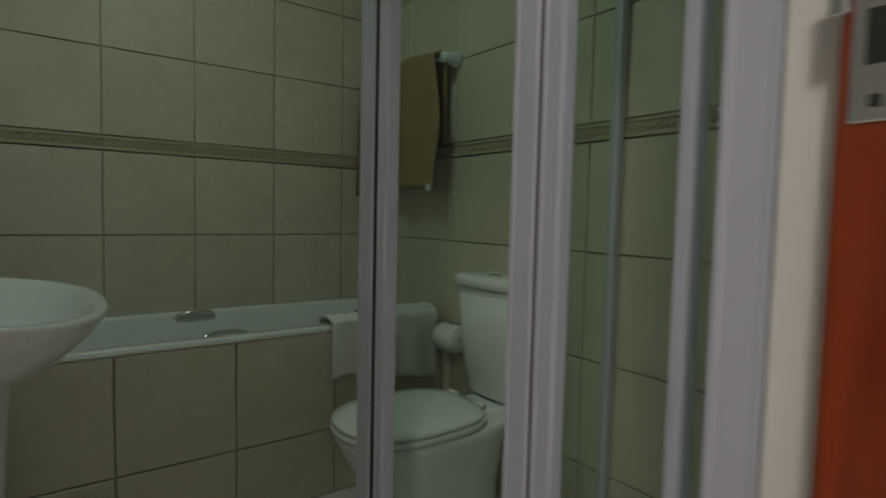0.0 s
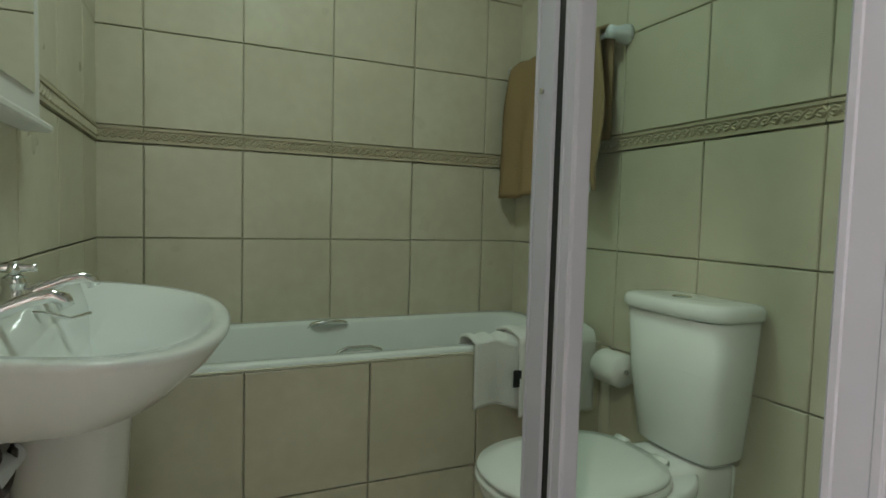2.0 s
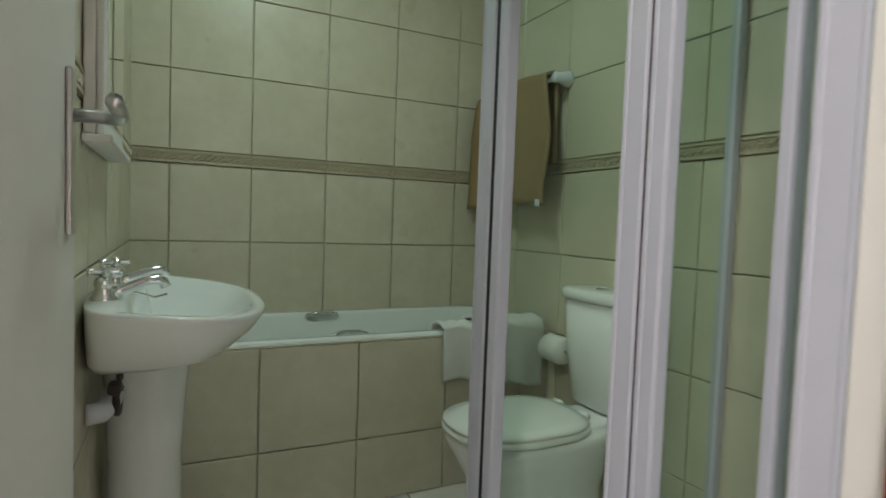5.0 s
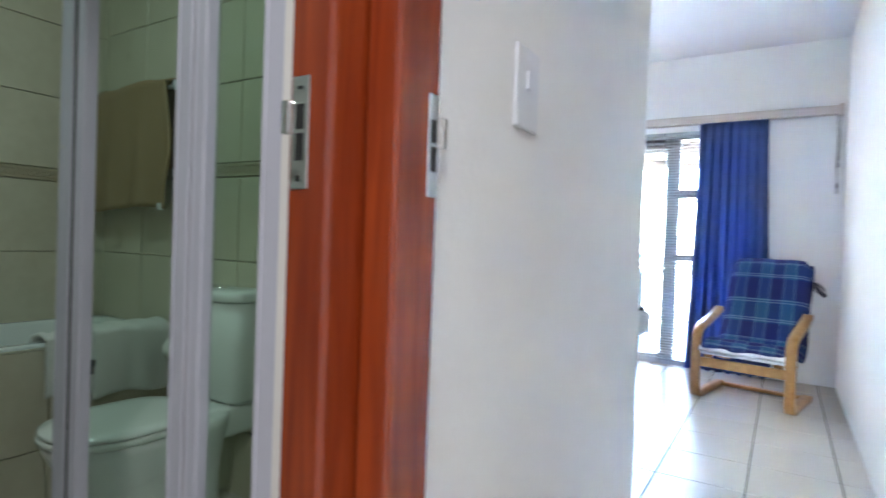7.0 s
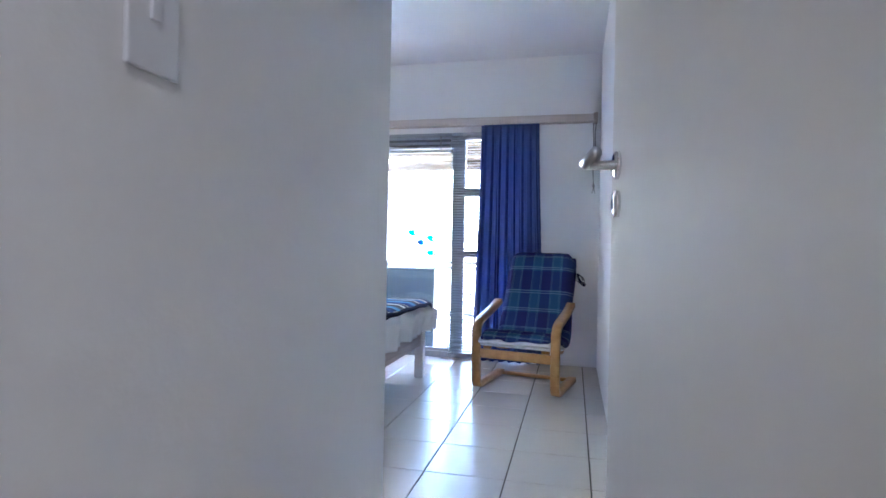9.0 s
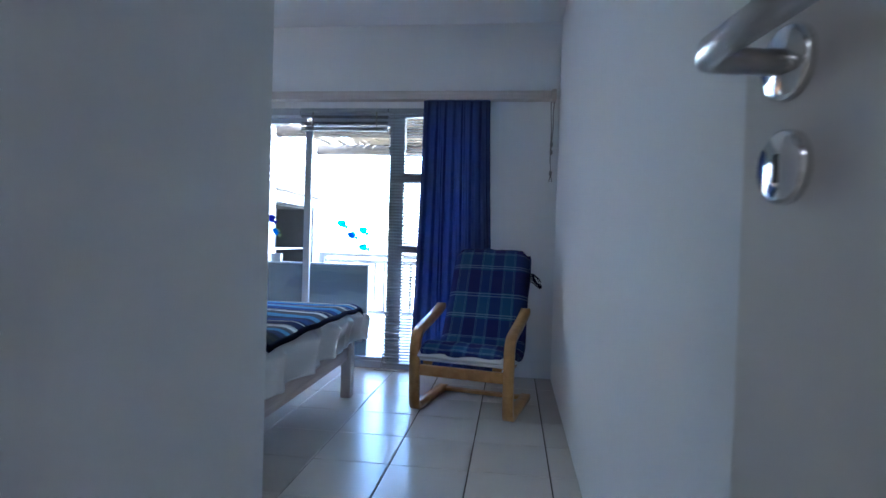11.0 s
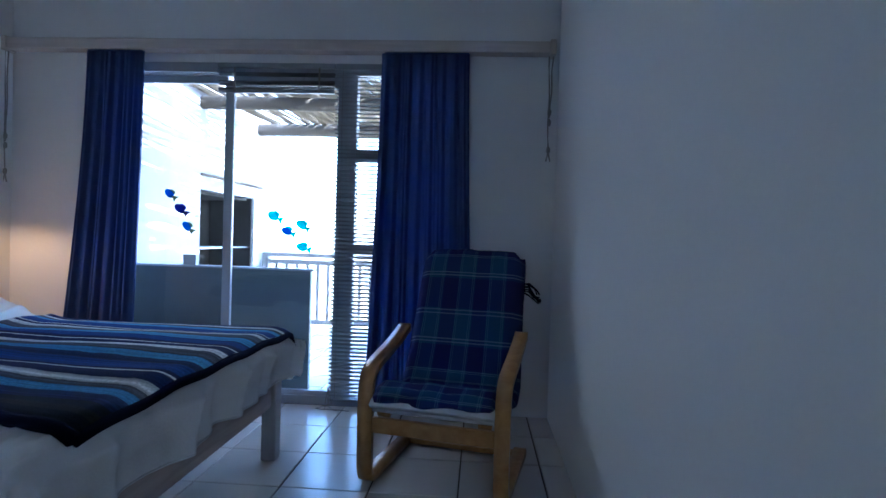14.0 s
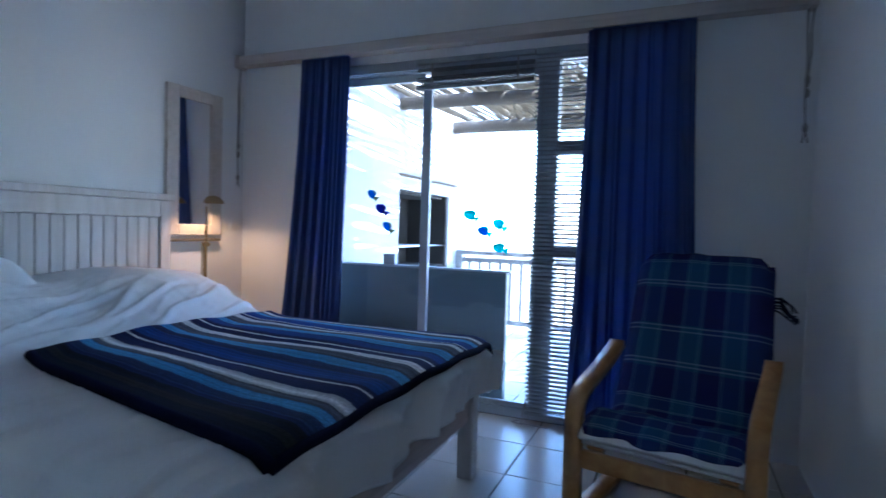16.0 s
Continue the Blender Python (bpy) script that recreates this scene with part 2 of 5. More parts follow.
M_STEEL = material("brushed_steel", (0.62, 0.61, 0.60), 0.28, 1.0, grain=0.2, scale=90)
M_BRASS = material("aged_brass", (0.36, 0.26, 0.13), 0.4, 1.0, grain=0.3, scale=50)
M_ALU = material("white_aluminium", (0.50, 0.50, 0.57), 0.42, grain=0.05, scale=40, big=0.05)
M_ALU2 = material("grey_aluminium", (0.42, 0.46, 0.52), 0.45, 0.2, grain=0.1, scale=40, big=0.08)
M_RUBBER = material("black_rubber", (0.012, 0.012, 0.012), 0.7)
M_HOSE = material("dark_brown_hose", (0.045, 0.028, 0.022), 0.45)
M_PLASTIC = material("white_plastic", (0.72, 0.74, 0.78), 0.4)
M_SHEET = material("white_cotton", (0.84, 0.84, 0.85), 0.9, grain=0.08, scale=120, bump=0.12, spec=0.1)
M_TOWELW = material("white_terry", (0.76, 0.76, 0.72), 1.0, grain=0.12, scale=180, bump=0.35, spec=0.05)
M_TOWELB = material("brown_terry", (0.36, 0.25, 0.135), 1.0, grain=0.3, scale=180, bump=0.6, spec=0.05, big=0.2, bigscale=7)
M_CURTAIN = material("blue_curtain_cloth", (0.092, 0.135, 0.305), 0.9, grain=0.15, scale=160, bump=0.2, spec=0.1)
lit_through(M_CURTAIN, 0.38, (0.085, 0.135, 0.34))
M_RAIL = wood("painted_batten", (0.62, 0.56, 0.52), (0.54, 0.48, 0.44), 0.6, (14, 1.2, 14))
M_CORD = material("grey_cord", (0.30, 0.29, 0.28), 0.9)
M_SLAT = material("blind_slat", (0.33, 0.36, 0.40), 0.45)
# darker copy of the slat colour: backlit shade of the stacked bundle
M_SLAT_BACKLIT = material("backlit_slat_bundle", (0.13, 0.14, 0.16), 0.5)
M_GLASS = glass("window_glass", (0.97, 0.98, 0.98))
M_SHGLASS = glass("green_shower_glass", (0.91, 0.955, 0.925))
M_MIRROR = material("mirror", (0.92, 0.93, 0.93), 0.01, 1.0)
M_PLASTER = material("white_outside_plaster", (0.42, 0.43, 0.45), 0.9, grain=0.1, scale=30, bump=0.3, big=0.08)
M_SOOT = material("sooty_black_brick", (0.014, 0.013, 0.013), 0.95, grain=0.4, scale=20, bump=0.5)
M_SCREEN = material("grey_green_panel", (0.12, 0.15, 0.165), 0.45, grain=0.15, scale=15, big=0.35, bigscale=2.0, dark=(0.06, 0.08, 0.09))
M_POLE = wood("weathered_pole", (0.12, 0.10, 0.08), (0.07, 0.058, 0.043), 0.9, (10, 1, 10))
M_STICK = wood("dry_lath", (0.14, 0.115, 0.08), (0.08, 0.063, 0.042), 0.95, (1, 10, 10))
M_BALTILE = material("balcony_tile", (0.52, 0.50, 0.46), 0.5, grain=0.2, scale=18, big=0.25, bigscale=3.0, vary=0.3)
M_RAILPAINT = wood("weathered_grey_rail", (0.25, 0.26, 0.27), (0.17, 0.17, 0.18), 0.8, (10, 10, 2))
M_SAND = material("dry_ground", (0.33, 0.29, 0.21), 0.95, grain=0.3, scale=3, big=0.4, bigscale=0.05, bump=0.4)
M_BLUE1 = material("fish_blue", (0.02, 0.14, 0.42), 0.5)
M_BLUE2 = material("fish_navy", (0.015, 0.02, 0.20), 0.5)
M_TEAL = material("fish_turquoise", (0.02, 0.38, 0.42), 0.5)
M_YELLOW = material("fish_yellow", (0.22, 0.26, 0.12), 0.5)
for _m, _c in ((M_BLUE1, (0.02, 0.20, 0.55)), (M_BLUE2, (0.02, 0.03, 0.30)), (M_TEAL, (0.03, 0.62, 0.66)), (M_YELLOW, (0.25, 0.35, 0.2))):
    lit_through(_m, 0.7, _c)
M_PLAID = plaid("blue_plaid_weave")
GB = (0.02, 0.035, 0.10)
GW = (0.020, 0.018, 0.022)
NV, DK, SK, WH, MB, GR = (0.012, 0.018, 0.075), (0.007, 0.008, 0.020), (0.095, 0.26, 0.50), (0.60, 0.60, 0.60), (0.018, 0.052, 0.21), (0.075, 0.085, 0.11)
M_BLANKET = stripes("striped_blanket", [(0.035, DK), (0.055, GW), (0.085, DK), (0.10, NV), (0.13, GB), (0.165, SK), (0.19, GR), (0.225, WH), (0.275, NV), (0.283, WH), (0.30, NV), (0.36, MB), (0.40, GB), (0.445, SK), (0.49, GR), (0.52, WH), (0.565, NV), (0.573, WH), (0.60, NV), (0.65, MB), (0.69, SK), (0.735, GR), (0.765, WH), (0.785, NV), (0.792, WH), (0.85, MB), (0.88, SK), (0.90, GR), (0.92, WH), (0.95, NV), (1.0, MB)], 0)
M_BLANKEDGE = material("navy_blanket_edge", (0.006, 0.008, 0.035), 0.98, grain=0.3, scale=200, bump=0.5, spec=0.05)


# ---- mesh tools ----
def mesh_of(name, bm, mat, smooth=False):
    me = bpy.data.meshes.new(name)
    bm.normal_update()
    bm.to_mesh(me)
    bm.free()
    if mat:
        me.materials.append(mat)
    for p in me.polygons:
        p.use_smooth = smooth
    return me


def thing(name, label, category, group="", loc=(0, 0, 0)):
    ob = tagged(new(name), label, category, group)
    ob.location = loc
    return ob


def part(name, bm, mat, parent=None, label="", smooth=False):
    ob = new(name, mesh_of(name, bm, mat, smooth))
    if parent is not None:
        ob.parent = parent
        ob.matrix_parent_inverse = Matrix.Translation(-parent.location)
    if label:
        ob["label"] = label
    return ob


def solid(name, bm, mat, label, category="", kind="structure", smooth=False):
    return tagged(new(name, mesh_of(name, bm, mat, smooth)), label, category, "", kind)


def box(bm, x0, x1, y0, y1, z0, z1, bevel=0.0, seg=2):
    r = bmesh.ops.create_cube(bm, size=1.0)
    for v in r["verts"]:
        v.co = Vector(((x0 + x1) / 2 + v.co.x * (x1 - x0), (y0 + y1) / 2 + v.co.y * (y1 - y0), (z0 + z1) / 2 + v.co.z * (z1 - z0)))
    if bevel:
        es = list({e for v in r["verts"] for e in v.link_edges})
        bmesh.ops.bevel(bm, geom=es, offset=bevel, segments=seg, affect="EDGES", profile=0.5)
    return bm


def boxed(*dims, bevel=0.0, seg=2):
    return box(bmesh.new(), *dims, bevel=bevel, seg=seg)


def tube(bm, pts, r, seg=10, cap=True):
    """A round bar along points."""
    pts = [Vector(p) for p in pts]
    rings = []
    for i, p in enumerate(pts):
        d = (pts[min(i + 1, len(pts) - 1)] - pts[max(i - 1, 0)]).normalized()
        side = d.cross(Vector((0, 0, 1)))
        if side.length < 0.05:
            side = d.cross(Vector((1, 0, 0)))
        side.normalize()
        up = side.cross(d)
        rad = r[i] if isinstance(r, (list, tuple)) else r
        rings.append([bm.verts.new(p + rad * (math.cos(2 * math.pi * k / seg) * side + math.sin(2 * math.pi * k / seg) * up)) for k in range(seg)])
    for a, b in zip(rings, rings[1:]):
        for k in range(seg):
            bm.faces.new((a[k], a[(k + 1) % seg], b[(k + 1) % seg], b[k]))
    if cap:
        bm.faces.new(rings[0][::-1])
        bm.faces.new(rings[-1])
    return bm


def loft(bm, rings, cap_first=True, cap_last=True):
    rows = [[bm.verts.new(p) for p in ring] for ring in rings]
    n = len(rows[0])
    for a, b in zip(rows, rows[1:]):
        for k in range(n):
            bm.faces.new((a[k], a[(k + 1) % n], b[(k + 1) % n], b[k]))
    if cap_first:
        bm.faces.new(rows[0][::-1])
    if cap_last:
        bm.faces.new(rows[-1])
    return bm


def oval(cx, cy, z, rx, ry, n=32, power=2.0, ry2=None):
    out = []
    for k in range(n):
        a = 2 * math.pi * k / n
        c, s = math.cos(a), math.sin(a)
        out.append((cx + rx * math.copysign(abs(c) ** (2 / power), c), cy + (ry if s > 0 or ry2 is None else ry2) * math.copysign(abs(s) ** (2 / power), s), z))
    return out


def grid_sheet(bm, nu, nv, fn, thick=0.0, uv=None):
    """A cloth: fn(u, v) -> point; with thickness along normals when given."""
    vs = [[bm.verts.new(fn(i / nu, j / nv)) for j in range(nv + 1)] for i in range(nu + 1)]
    layer = bm.loops.layers.uv.new("UVMap")
    for i in range(nu):
        for j in range(nv):
            f = bm.faces.new((vs[i][j], vs[i + 1][j], vs[i + 1][j + 1], vs[i][j + 1]))
            for lo, (a, b) in zip(f.loops, ((i, j), (i + 1, j), (i + 1, j + 1), (i, j + 1))):
                lo[layer].uv = uv(a / nu, b / nv) if uv else (a / nu, b / nv)
    if thick:
        bm.normal_update()
        bmesh.ops.solidify(bm, geom=bm.faces[:], thickness=thick)
    return bm


def sweep(bm, path, y0, y1, thick):
    """A flat strip along (x, z) points, from y0 to y1."""
    n = len(path)
    rows = []
    for i, (x, z) in enumerate(path):
        a, b = path[max(i - 1, 0)], path[min(i + 1, n - 1)]
        d = Vector((b[0] - a[0], b[1] - a[1])).normalized()
        nx, nz = -d.y * thick / 2, d.x * thick / 2
        rows.append([(x + nx, y0, z + nz), (x + nx, y1, z + nz), (x - nx, y1, z - nz), (x - nx, y0, z - nz)])
    loft(bm, rows)
    bmesh.ops.recalc_face_normals(bm, faces=bm.faces[:])
    return bm


def smooth_path(pts, n=6):
    """Catmull-Rom through 2-D points."""
    out = []
    for i in range(len(pts) - 1):
        p0, p1, p2, p3 = (Vector(pts[max(0, min(len(pts) - 1, k))]) for k in (i - 1, i, i + 1, i + 2))
        for s in range(n):
            t = s / n
            out.append(tuple(0.5 * (2 * p1 + (p2 - p0) * t + (2 * p0 - 5 * p1 + 4 * p2 - p3) * t * t + (3 * p1 - p0 - 3 * p2 + p3) * t ** 3)))
    out.append(tuple(pts[-1]))
    return out

# ---- structure ----
CEIL = 2.76
BX0, BX1, BY0, BY1 = 0.89, 2.547, 1.35, 3.66      # bathroom
RX1, RY0, RY1 = 6.42, 0.365, 3.78                 # bedroom window wall, side wall, headboard wall
PX, PY = 3.13, 1.19                               # end of the entry passage

solid("floor", boxed(-1.4, 6.60, -1.6, 4.0, -0.16, -0.008), M_FGROUT, "tiled floor slab with dark grout", "floor")
solid("ceiling", boxed(-1.4, 6.60, -1.6, 4.0, CEIL, CEIL + 0.15), M_CEIL, "plain white ceiling", "ceiling")
# bathroom walls (their tiles come last)
wall_bath_back = solid("wall_bath_back", boxed(BX0 - 0.12, BX1 + 0.06, BY1, 3.9, 0, CEIL), M_GROUT, "cream tiled bathroom wall above the bath", "wall")
wall_bath_right = solid("wall_bath_right", boxed(BX1, 2.62, BY0, BY1, 0, CEIL), M_GROUT, "cream tiled bathroom wall behind the toilet", "wall")
wall_bath_left = solid("wall_bath_left", boxed(BX0 - 0.12, BX0, 1.25, BY1, 0, CEIL), M_GROUT, "cream tiled bathroom wall behind the basin", "wall")
bm = bmesh.new()
box(bm, 1.70, 2.547, 1.25, 1.345, 0, CEIL)
box(bm, 1.651, 1.699, 1.25, 1.310, 0, CEIL)
box(bm, BX0, 1.59, 1.25, 1.345, 2.12, CEIL)
solid("wall_bath_front", bm, M_WALL, "white wall round the bathroom doorway", "wall")
solid("wall_bath_nib", boxed(1.590, 1.699, 1.3105, 1.3525, 0, CEIL, bevel=0.003), M_DOOR, "narrow cream painted edge beside the bathroom door frame", "wall")
# bedroom walls
bm = bmesh.new()
box(bm, 1.7285, PX, PY, 1.249, 0, CEIL)
box(bm, 2.621, PX, 1.25, RY1, 0, CEIL)
solid("wall_passage", bm, M_WALL, "plain white passage wall with a light switch", "wall")
solid("wall_bedroom_side", boxed(1.76, RX1, RY0 - 0.14, RY0, 0, CEIL), M_WALL, "plain white bedroom side wall", "wall")
solid("wall_headboard", boxed(PX, RX1, RY1, 3.95, 0, CEIL), M_WALL, "plain white wall behind the bed", "wall")
OY0, OY1, OZ1 = 0.95, 3.20, 2.10                  # glazed opening
bm = bmesh.new()
box(bm, RX1, 6.60, RY0 - 0.14, OY0, 0, CEIL)
box(bm, RX1, 6.60, OY1, 3.95, 0, CEIL)
box(bm, RX1, 6.60, OY0, OY1, OZ1, CEIL)
solid("wall_window", bm, M_WALL, "white wall with a wide glazed balcony door", "wall")
bm = bmesh.new()
box(bm, 1.65, 1.759, RY0 - 0.14, 0.335, 0, CEIL)
box(bm, 1.65, 1.765, 0.335, 1.249, 2.121, CEIL)
box(bm, 1.65, 1.759, -1.6, RY0 - 0.14, 0, CEIL)
solid("wall_bedroom_door", bm, M_WALL, "white wall round the bedroom doorway", "wall")
# hall
bm = bmesh.new()
box(bm, -1.4, 1.65, -1.6, -1.45, 0, CEIL)
box(bm, -1.4, -1.25, -1.45, 1.25, 0, CEIL)
box(bm, -1.4, BX0 - 0.12, 1.25, 1.39, 0, CEIL)
solid("wall_hall", bm, M_WALL, "plain white hall wall", "wall")


# ---- door frames ----
def jamb_set(name, label, boxes, plates):
    f = thing(name, label, "door frame")
    f["kind"] = "structure"
    for nm, dims in boxes:
        part(nm, boxed(*dims, bevel=0.010, seg=4), M_MAHOG, f)
    for p in plates:
        pl = part("strike_plate", boxed(*p["plate"], bevel=0.001, seg=1), M_CHROME, f, "chrome strike plate")
        for d in p["slots"]:
            part("slot", boxed(*d), M_RUBBER, pl, "dark latch slot")
        for d in p["lips"]:
            part("lip", boxed(*d, bevel=0.002), M_CHROME, pl)
    return f


zc = 1.19
jamb_set("door_frame_1", "varnished mahogany frame of the bathroom door", [
    ("jamb", (1.562, 1.650, 1.235, 1.310, 0.0, 2.12)), ("jamb", (BX0 - 0.02, BX0 + 0.028, 1.254, 1.344, 0.0, 2.12)),
    ("head", (BX0 + 0.029, 1.561, 1.254, 1.344, 2.05, 2.12)),
], [dict(plate=(1.5590, 1.5615, 1.269, 1.299, zc - 0.072, zc + 0.072),
         slots=[(1.5583, 1.5589, 1.277, 1.291, zc - 0.036, zc - 0.001), (1.5583, 1.5589, 1.277, 1.291, zc + 0.004, zc + 0.036), (1.5583, 1.5589, 1.281, 1.288, zc - 0.063, zc - 0.055), (1.5583, 1.5589, 1.280, 1.289, zc + 0.055, zc + 0.059)],
         lips=[(1.553, 1.5600, 1.300, 1.312, zc - 0.002, zc + 0.042)])])
jamb_set("door_frame_2", "varnished mahogany frame of the bedroom door", [
    ("jamb", (1.625, 1.728, 1.178, 1.2345, 0.0, 2.12)),
    ("jamb", (1.653, 1.738, 0.336, 0.360, 0.0, 2.12)), ("head", (1.653, 1.738, 0.361, 1.177, 2.05, 2.12)),
], [dict(plate=(1.694, 1.720, 1.1750, 1.1775, zc - 0.072, zc + 0.072),
         slots=[(1.700, 1.714, 1.1743, 1.1749, zc - 0.036, zc - 0.001), (1.700, 1.714, 1.1743, 1.1749, zc + 0.004, zc + 0.036)],
         lips=[(1.7205, 1.734, 1.169, 1.1760, zc - 0.002, zc + 0.042)])])


def lever(parent, x, y, z, nx, ny, ax, ay, long_plate):
    """Lever handle on a door face with normal (nx, ny); the grip runs along (ax, ay)."""
    n, a = Vector((nx, ny, 0)), Vector((ax, ay, 0))
    o = Vector((x, y, z))

    def slab(c, h, w, zz, t):
        lo, hi = c - a * w, c + a * w + n * t
        return boxed(min(lo.x, hi.x), max(lo.x, hi.x), min(lo.y, hi.y), max(lo.y, hi.y), c.z - zz, c.z + zz, bevel=0.003)
    if long_plate:
        pl = part("back_plate", slab(o - Vector((0, 0, 0.05)), 0, 0.020, 0.11, 0.008), M_STEEL, parent, "dull steel back plate")
    else:
        for dz, nm in ((0.0, "rose"), (-0.072, "key_rose")):
            pl = part(nm, tube(bmesh.new(), [o + Vector((0, 0, dz)), o + Vector((0, 0, dz)) + n * 0.006, o + Vector((0, 0, dz)) + n * 0.009], [0.026, 0.026, 0.022], 28), M_CHROME, parent, "round chrome rose", True)
            if dz:
                k = o + Vector((0, 0, dz)) + n * 0.0095
                w = boxed(min(k.x - a.x * .003, k.x + a.x * .003) - abs(n.x) * .0005, max(k.x - a.x * .003, k.x + a.x * .003) + abs(n.x) * .0005, min(k.y - a.y * .003, k.y + a.y * .003) - abs(n.y) * .0005, max(k.y - a.y * .003, k.y + a.y * .003) + abs(n.y) * .0005, k.z - 0.011, k.z + 0.009)
                part("keyhole", w, M_RUBBER, pl, "black keyhole")
    hp = part("lever", tube(bmesh.new(), [o + n * 0.006, o + n * 0.042, o + n * 0.060 + a * 0.006, o + n * 0.065 + a * 0.02, o + n * 0.065 + a * 0.14], [0.009, 0.009, 0.010, 0.010, 0.010], 14), M_STEEL, parent, "brushed steel lever", True)
    return hp


door_1 = thing("door_1", "white painted bathroom door, standing open against the wall", "door", loc=(0.91, 1.34, 0))
door_1["kind"] = "structure"
part("leaf", boxed(0.9035, 0.928, 1.352, 2.03, 0.008, 2.04, bevel=0.003), M_DOOR, door_1)
lever(door_1, 0.928, 1.965, 1.19, 1, 0, 0, -1, True)
door_2 = thing("door_2", "white painted bedroom door, standing open along the wall", "door", loc=(0, 0, 0))
door_2["kind"] = "structure"
part("leaf", boxed(0.0, 0.842, -0.037, 0.0, 0.008, 2.04, bevel=0.003), M_DOOR, door_2)
lever(door_2, 0.782, 0.0, 1.19, 0, 1, -1, 0, False)
for z in (0.25, 1.05, 1.85):
    part("hinge", tube(bmesh.new(), [(-0.007, -0.012, z - 0.045), (-0.007, -0.012, z + 0.045)], 0.006, 10), M_STEEL, door_2, "steel hinge", True)

door_2.matrix_basis = pose(1.665, 0.401, 0, 0, 0, 7.3)

sw = thing("light_switch", "white plastic light switch plate on the wall", "light switch", loc=(2.04, PY, 1.35))
part("plate", boxed(1.99, 2.095, PY - 0.010, PY - 0.001, 1.275, 1.43, bevel=0.004), M_PLASTIC, sw)
part("rocker", boxed(2.03, 2.05, PY - 0.016, PY - 0.0101, 1.35, 1.385, bevel=0.002), M_PLASTIC, sw)

# ---- bathroom things ----
TUBZ, TUBY = 0.630, 3.03
bath = thing("bathtub", "white built-in bathtub with chrome grips", "bathtub", loc=(1.7, 3.35, 0))
bm = bmesh.new()
cx, cy = (BX0 + BX1) / 2, (TUBY + BY1) / 2
hx, hy = (BX1 - BX0) / 2 - 0.013, (BY1 - TUBY) / 2 - 0.012
loft(bm, [oval(cx, cy, TUBZ - 0.017, hx, hy, 48, 14), oval(cx, cy, TUBZ - 0.004, hx, hy, 48, 14), oval(cx, cy, TUBZ, hx - 0.006, hy - 0.006, 48, 14),
          oval(cx, cy, TUBZ, hx - 0.05, hy - 0.045, 48, 7), oval(cx, cy, TUBZ - 0.012, hx - 0.063, hy - 0.058, 48, 6), oval(cx, cy, TUBZ - 0.20, hx - 0.11, hy - 0.09, 48, 5),
          oval(cx + 0.03, cy, TUBZ - 0.38, hx - 0.20, hy - 0.12, 48, 4), oval(cx + 0.03, cy, TUBZ - 0.41, hx - 0.26, hy - 0.17, 48, 3.5)], cap_first=False)
part("tub_body", bm, M_TUB, bath, "", True)
for gy, gs, zz in ((BY1 - 0.068, -1, TUBZ - 0.010), (TUBY + 0.100, 1, TUBZ - 0.014)):
    gx = 1.678
    pts = [(gx - 0.078, gy, zz - 0.012), (gx - 0.066, gy + gs * 0.010, zz + 0.002), (gx - 0.035, gy + gs * 0.018, zz + 0.010), (gx + 0.035, gy + gs * 0.018, zz + 0.010), (gx + 0.066, gy + gs * 0.010, zz + 0.002), (gx + 0.078, gy, zz - 0.012)]
    part("grip", tube(bmesh.new(), pts, [0.005, 0.008, 0.009, 0.009, 0.008, 0.005], 12), M_CHROME, bath, "chrome grip", True)
part("plug", tube(bmesh.new(), [(1.02, 3.52, TUBZ - 0.002), (1.02, 3.52, TUBZ + 0.018)], 0.022, 16), M_RUBBER, bath, "black rubber plug")
bath_panel = solid("bath_panel", boxed(BX0, BX1, TUBY + 0.010, TUBY + 0.06, 0, TUBZ - 0.018), M_GROUT, "cream tiled panel along the bath front", "bath panel")
part("edge_trim", boxed(BX0, BX1, TUBY - 0.002, TUBY + 0.012, TUBZ - 0.0178, TUBZ - 0.0135), M_GROUT, bath_panel, "grey joint under the rim")


def cloth_over(name, label, mat, x0, x1, top, front, drop_f, drop_b, back, category, along="x", ob=None):
    """A towel folded over an edge: front and back drops, slightly wavy."""
    ob = ob or thing(name, label, category, loc=((x0 + x1) / 2, front, top) if along == "x" else (front, (x0 + x1) / 2, top))

    def fn(u, v):
        s = x0 + (x1 - x0) * u
        total = drop_f + abs(back - front) + drop_b
        d = v * total
        w = 0.012 * math.sin(32 * s + 3 * v) * min(1.0, (x1 - x0) / 0.4) + 0.004 * math.sin(61 * s + 1 + 2 * v)
        if along == "y":
            low = max(0.0, 1 - d / drop_f)
            w *= 1.5
            s += (0.028 * math.sin(math.pi * min(1.0, low * 1.15)) + 0.03 * low) * (u - 0.5) * 2 * (0.9 if u > 0.5 else 1.0) - 0.035 * low * low * (0.5 - u)
            s += 0.006 * math.sin(9 * low + 12 * u)
        if d < drop_f:
            q, z = front, top - drop_f + d + 0.012 * math.sin(5 * u)
            q += w * (1 - d / drop_f) * (1 if back < front else -1) - (0.012 if back > front else -0.012)
        elif d < drop_f + abs(back - front):
            f = (d - drop_f) / abs(back - front)
            q, z = front + (back - front) * f, top + 0.014 * math.sin(math.pi * f) + 0.004 * math.sin(20 * u)
        else:
            e = d - drop_f - abs(back - front)
            q, z = back + (0.006 if back > front else -0.006), top - e
        return (s, q, z) if along == "x" else (q, s, z)
    bm = grid_sheet(bmesh.new(), 28, 40, fn, thick=0.010)
    part("cloth", bm, mat, ob, "", True)
    return ob


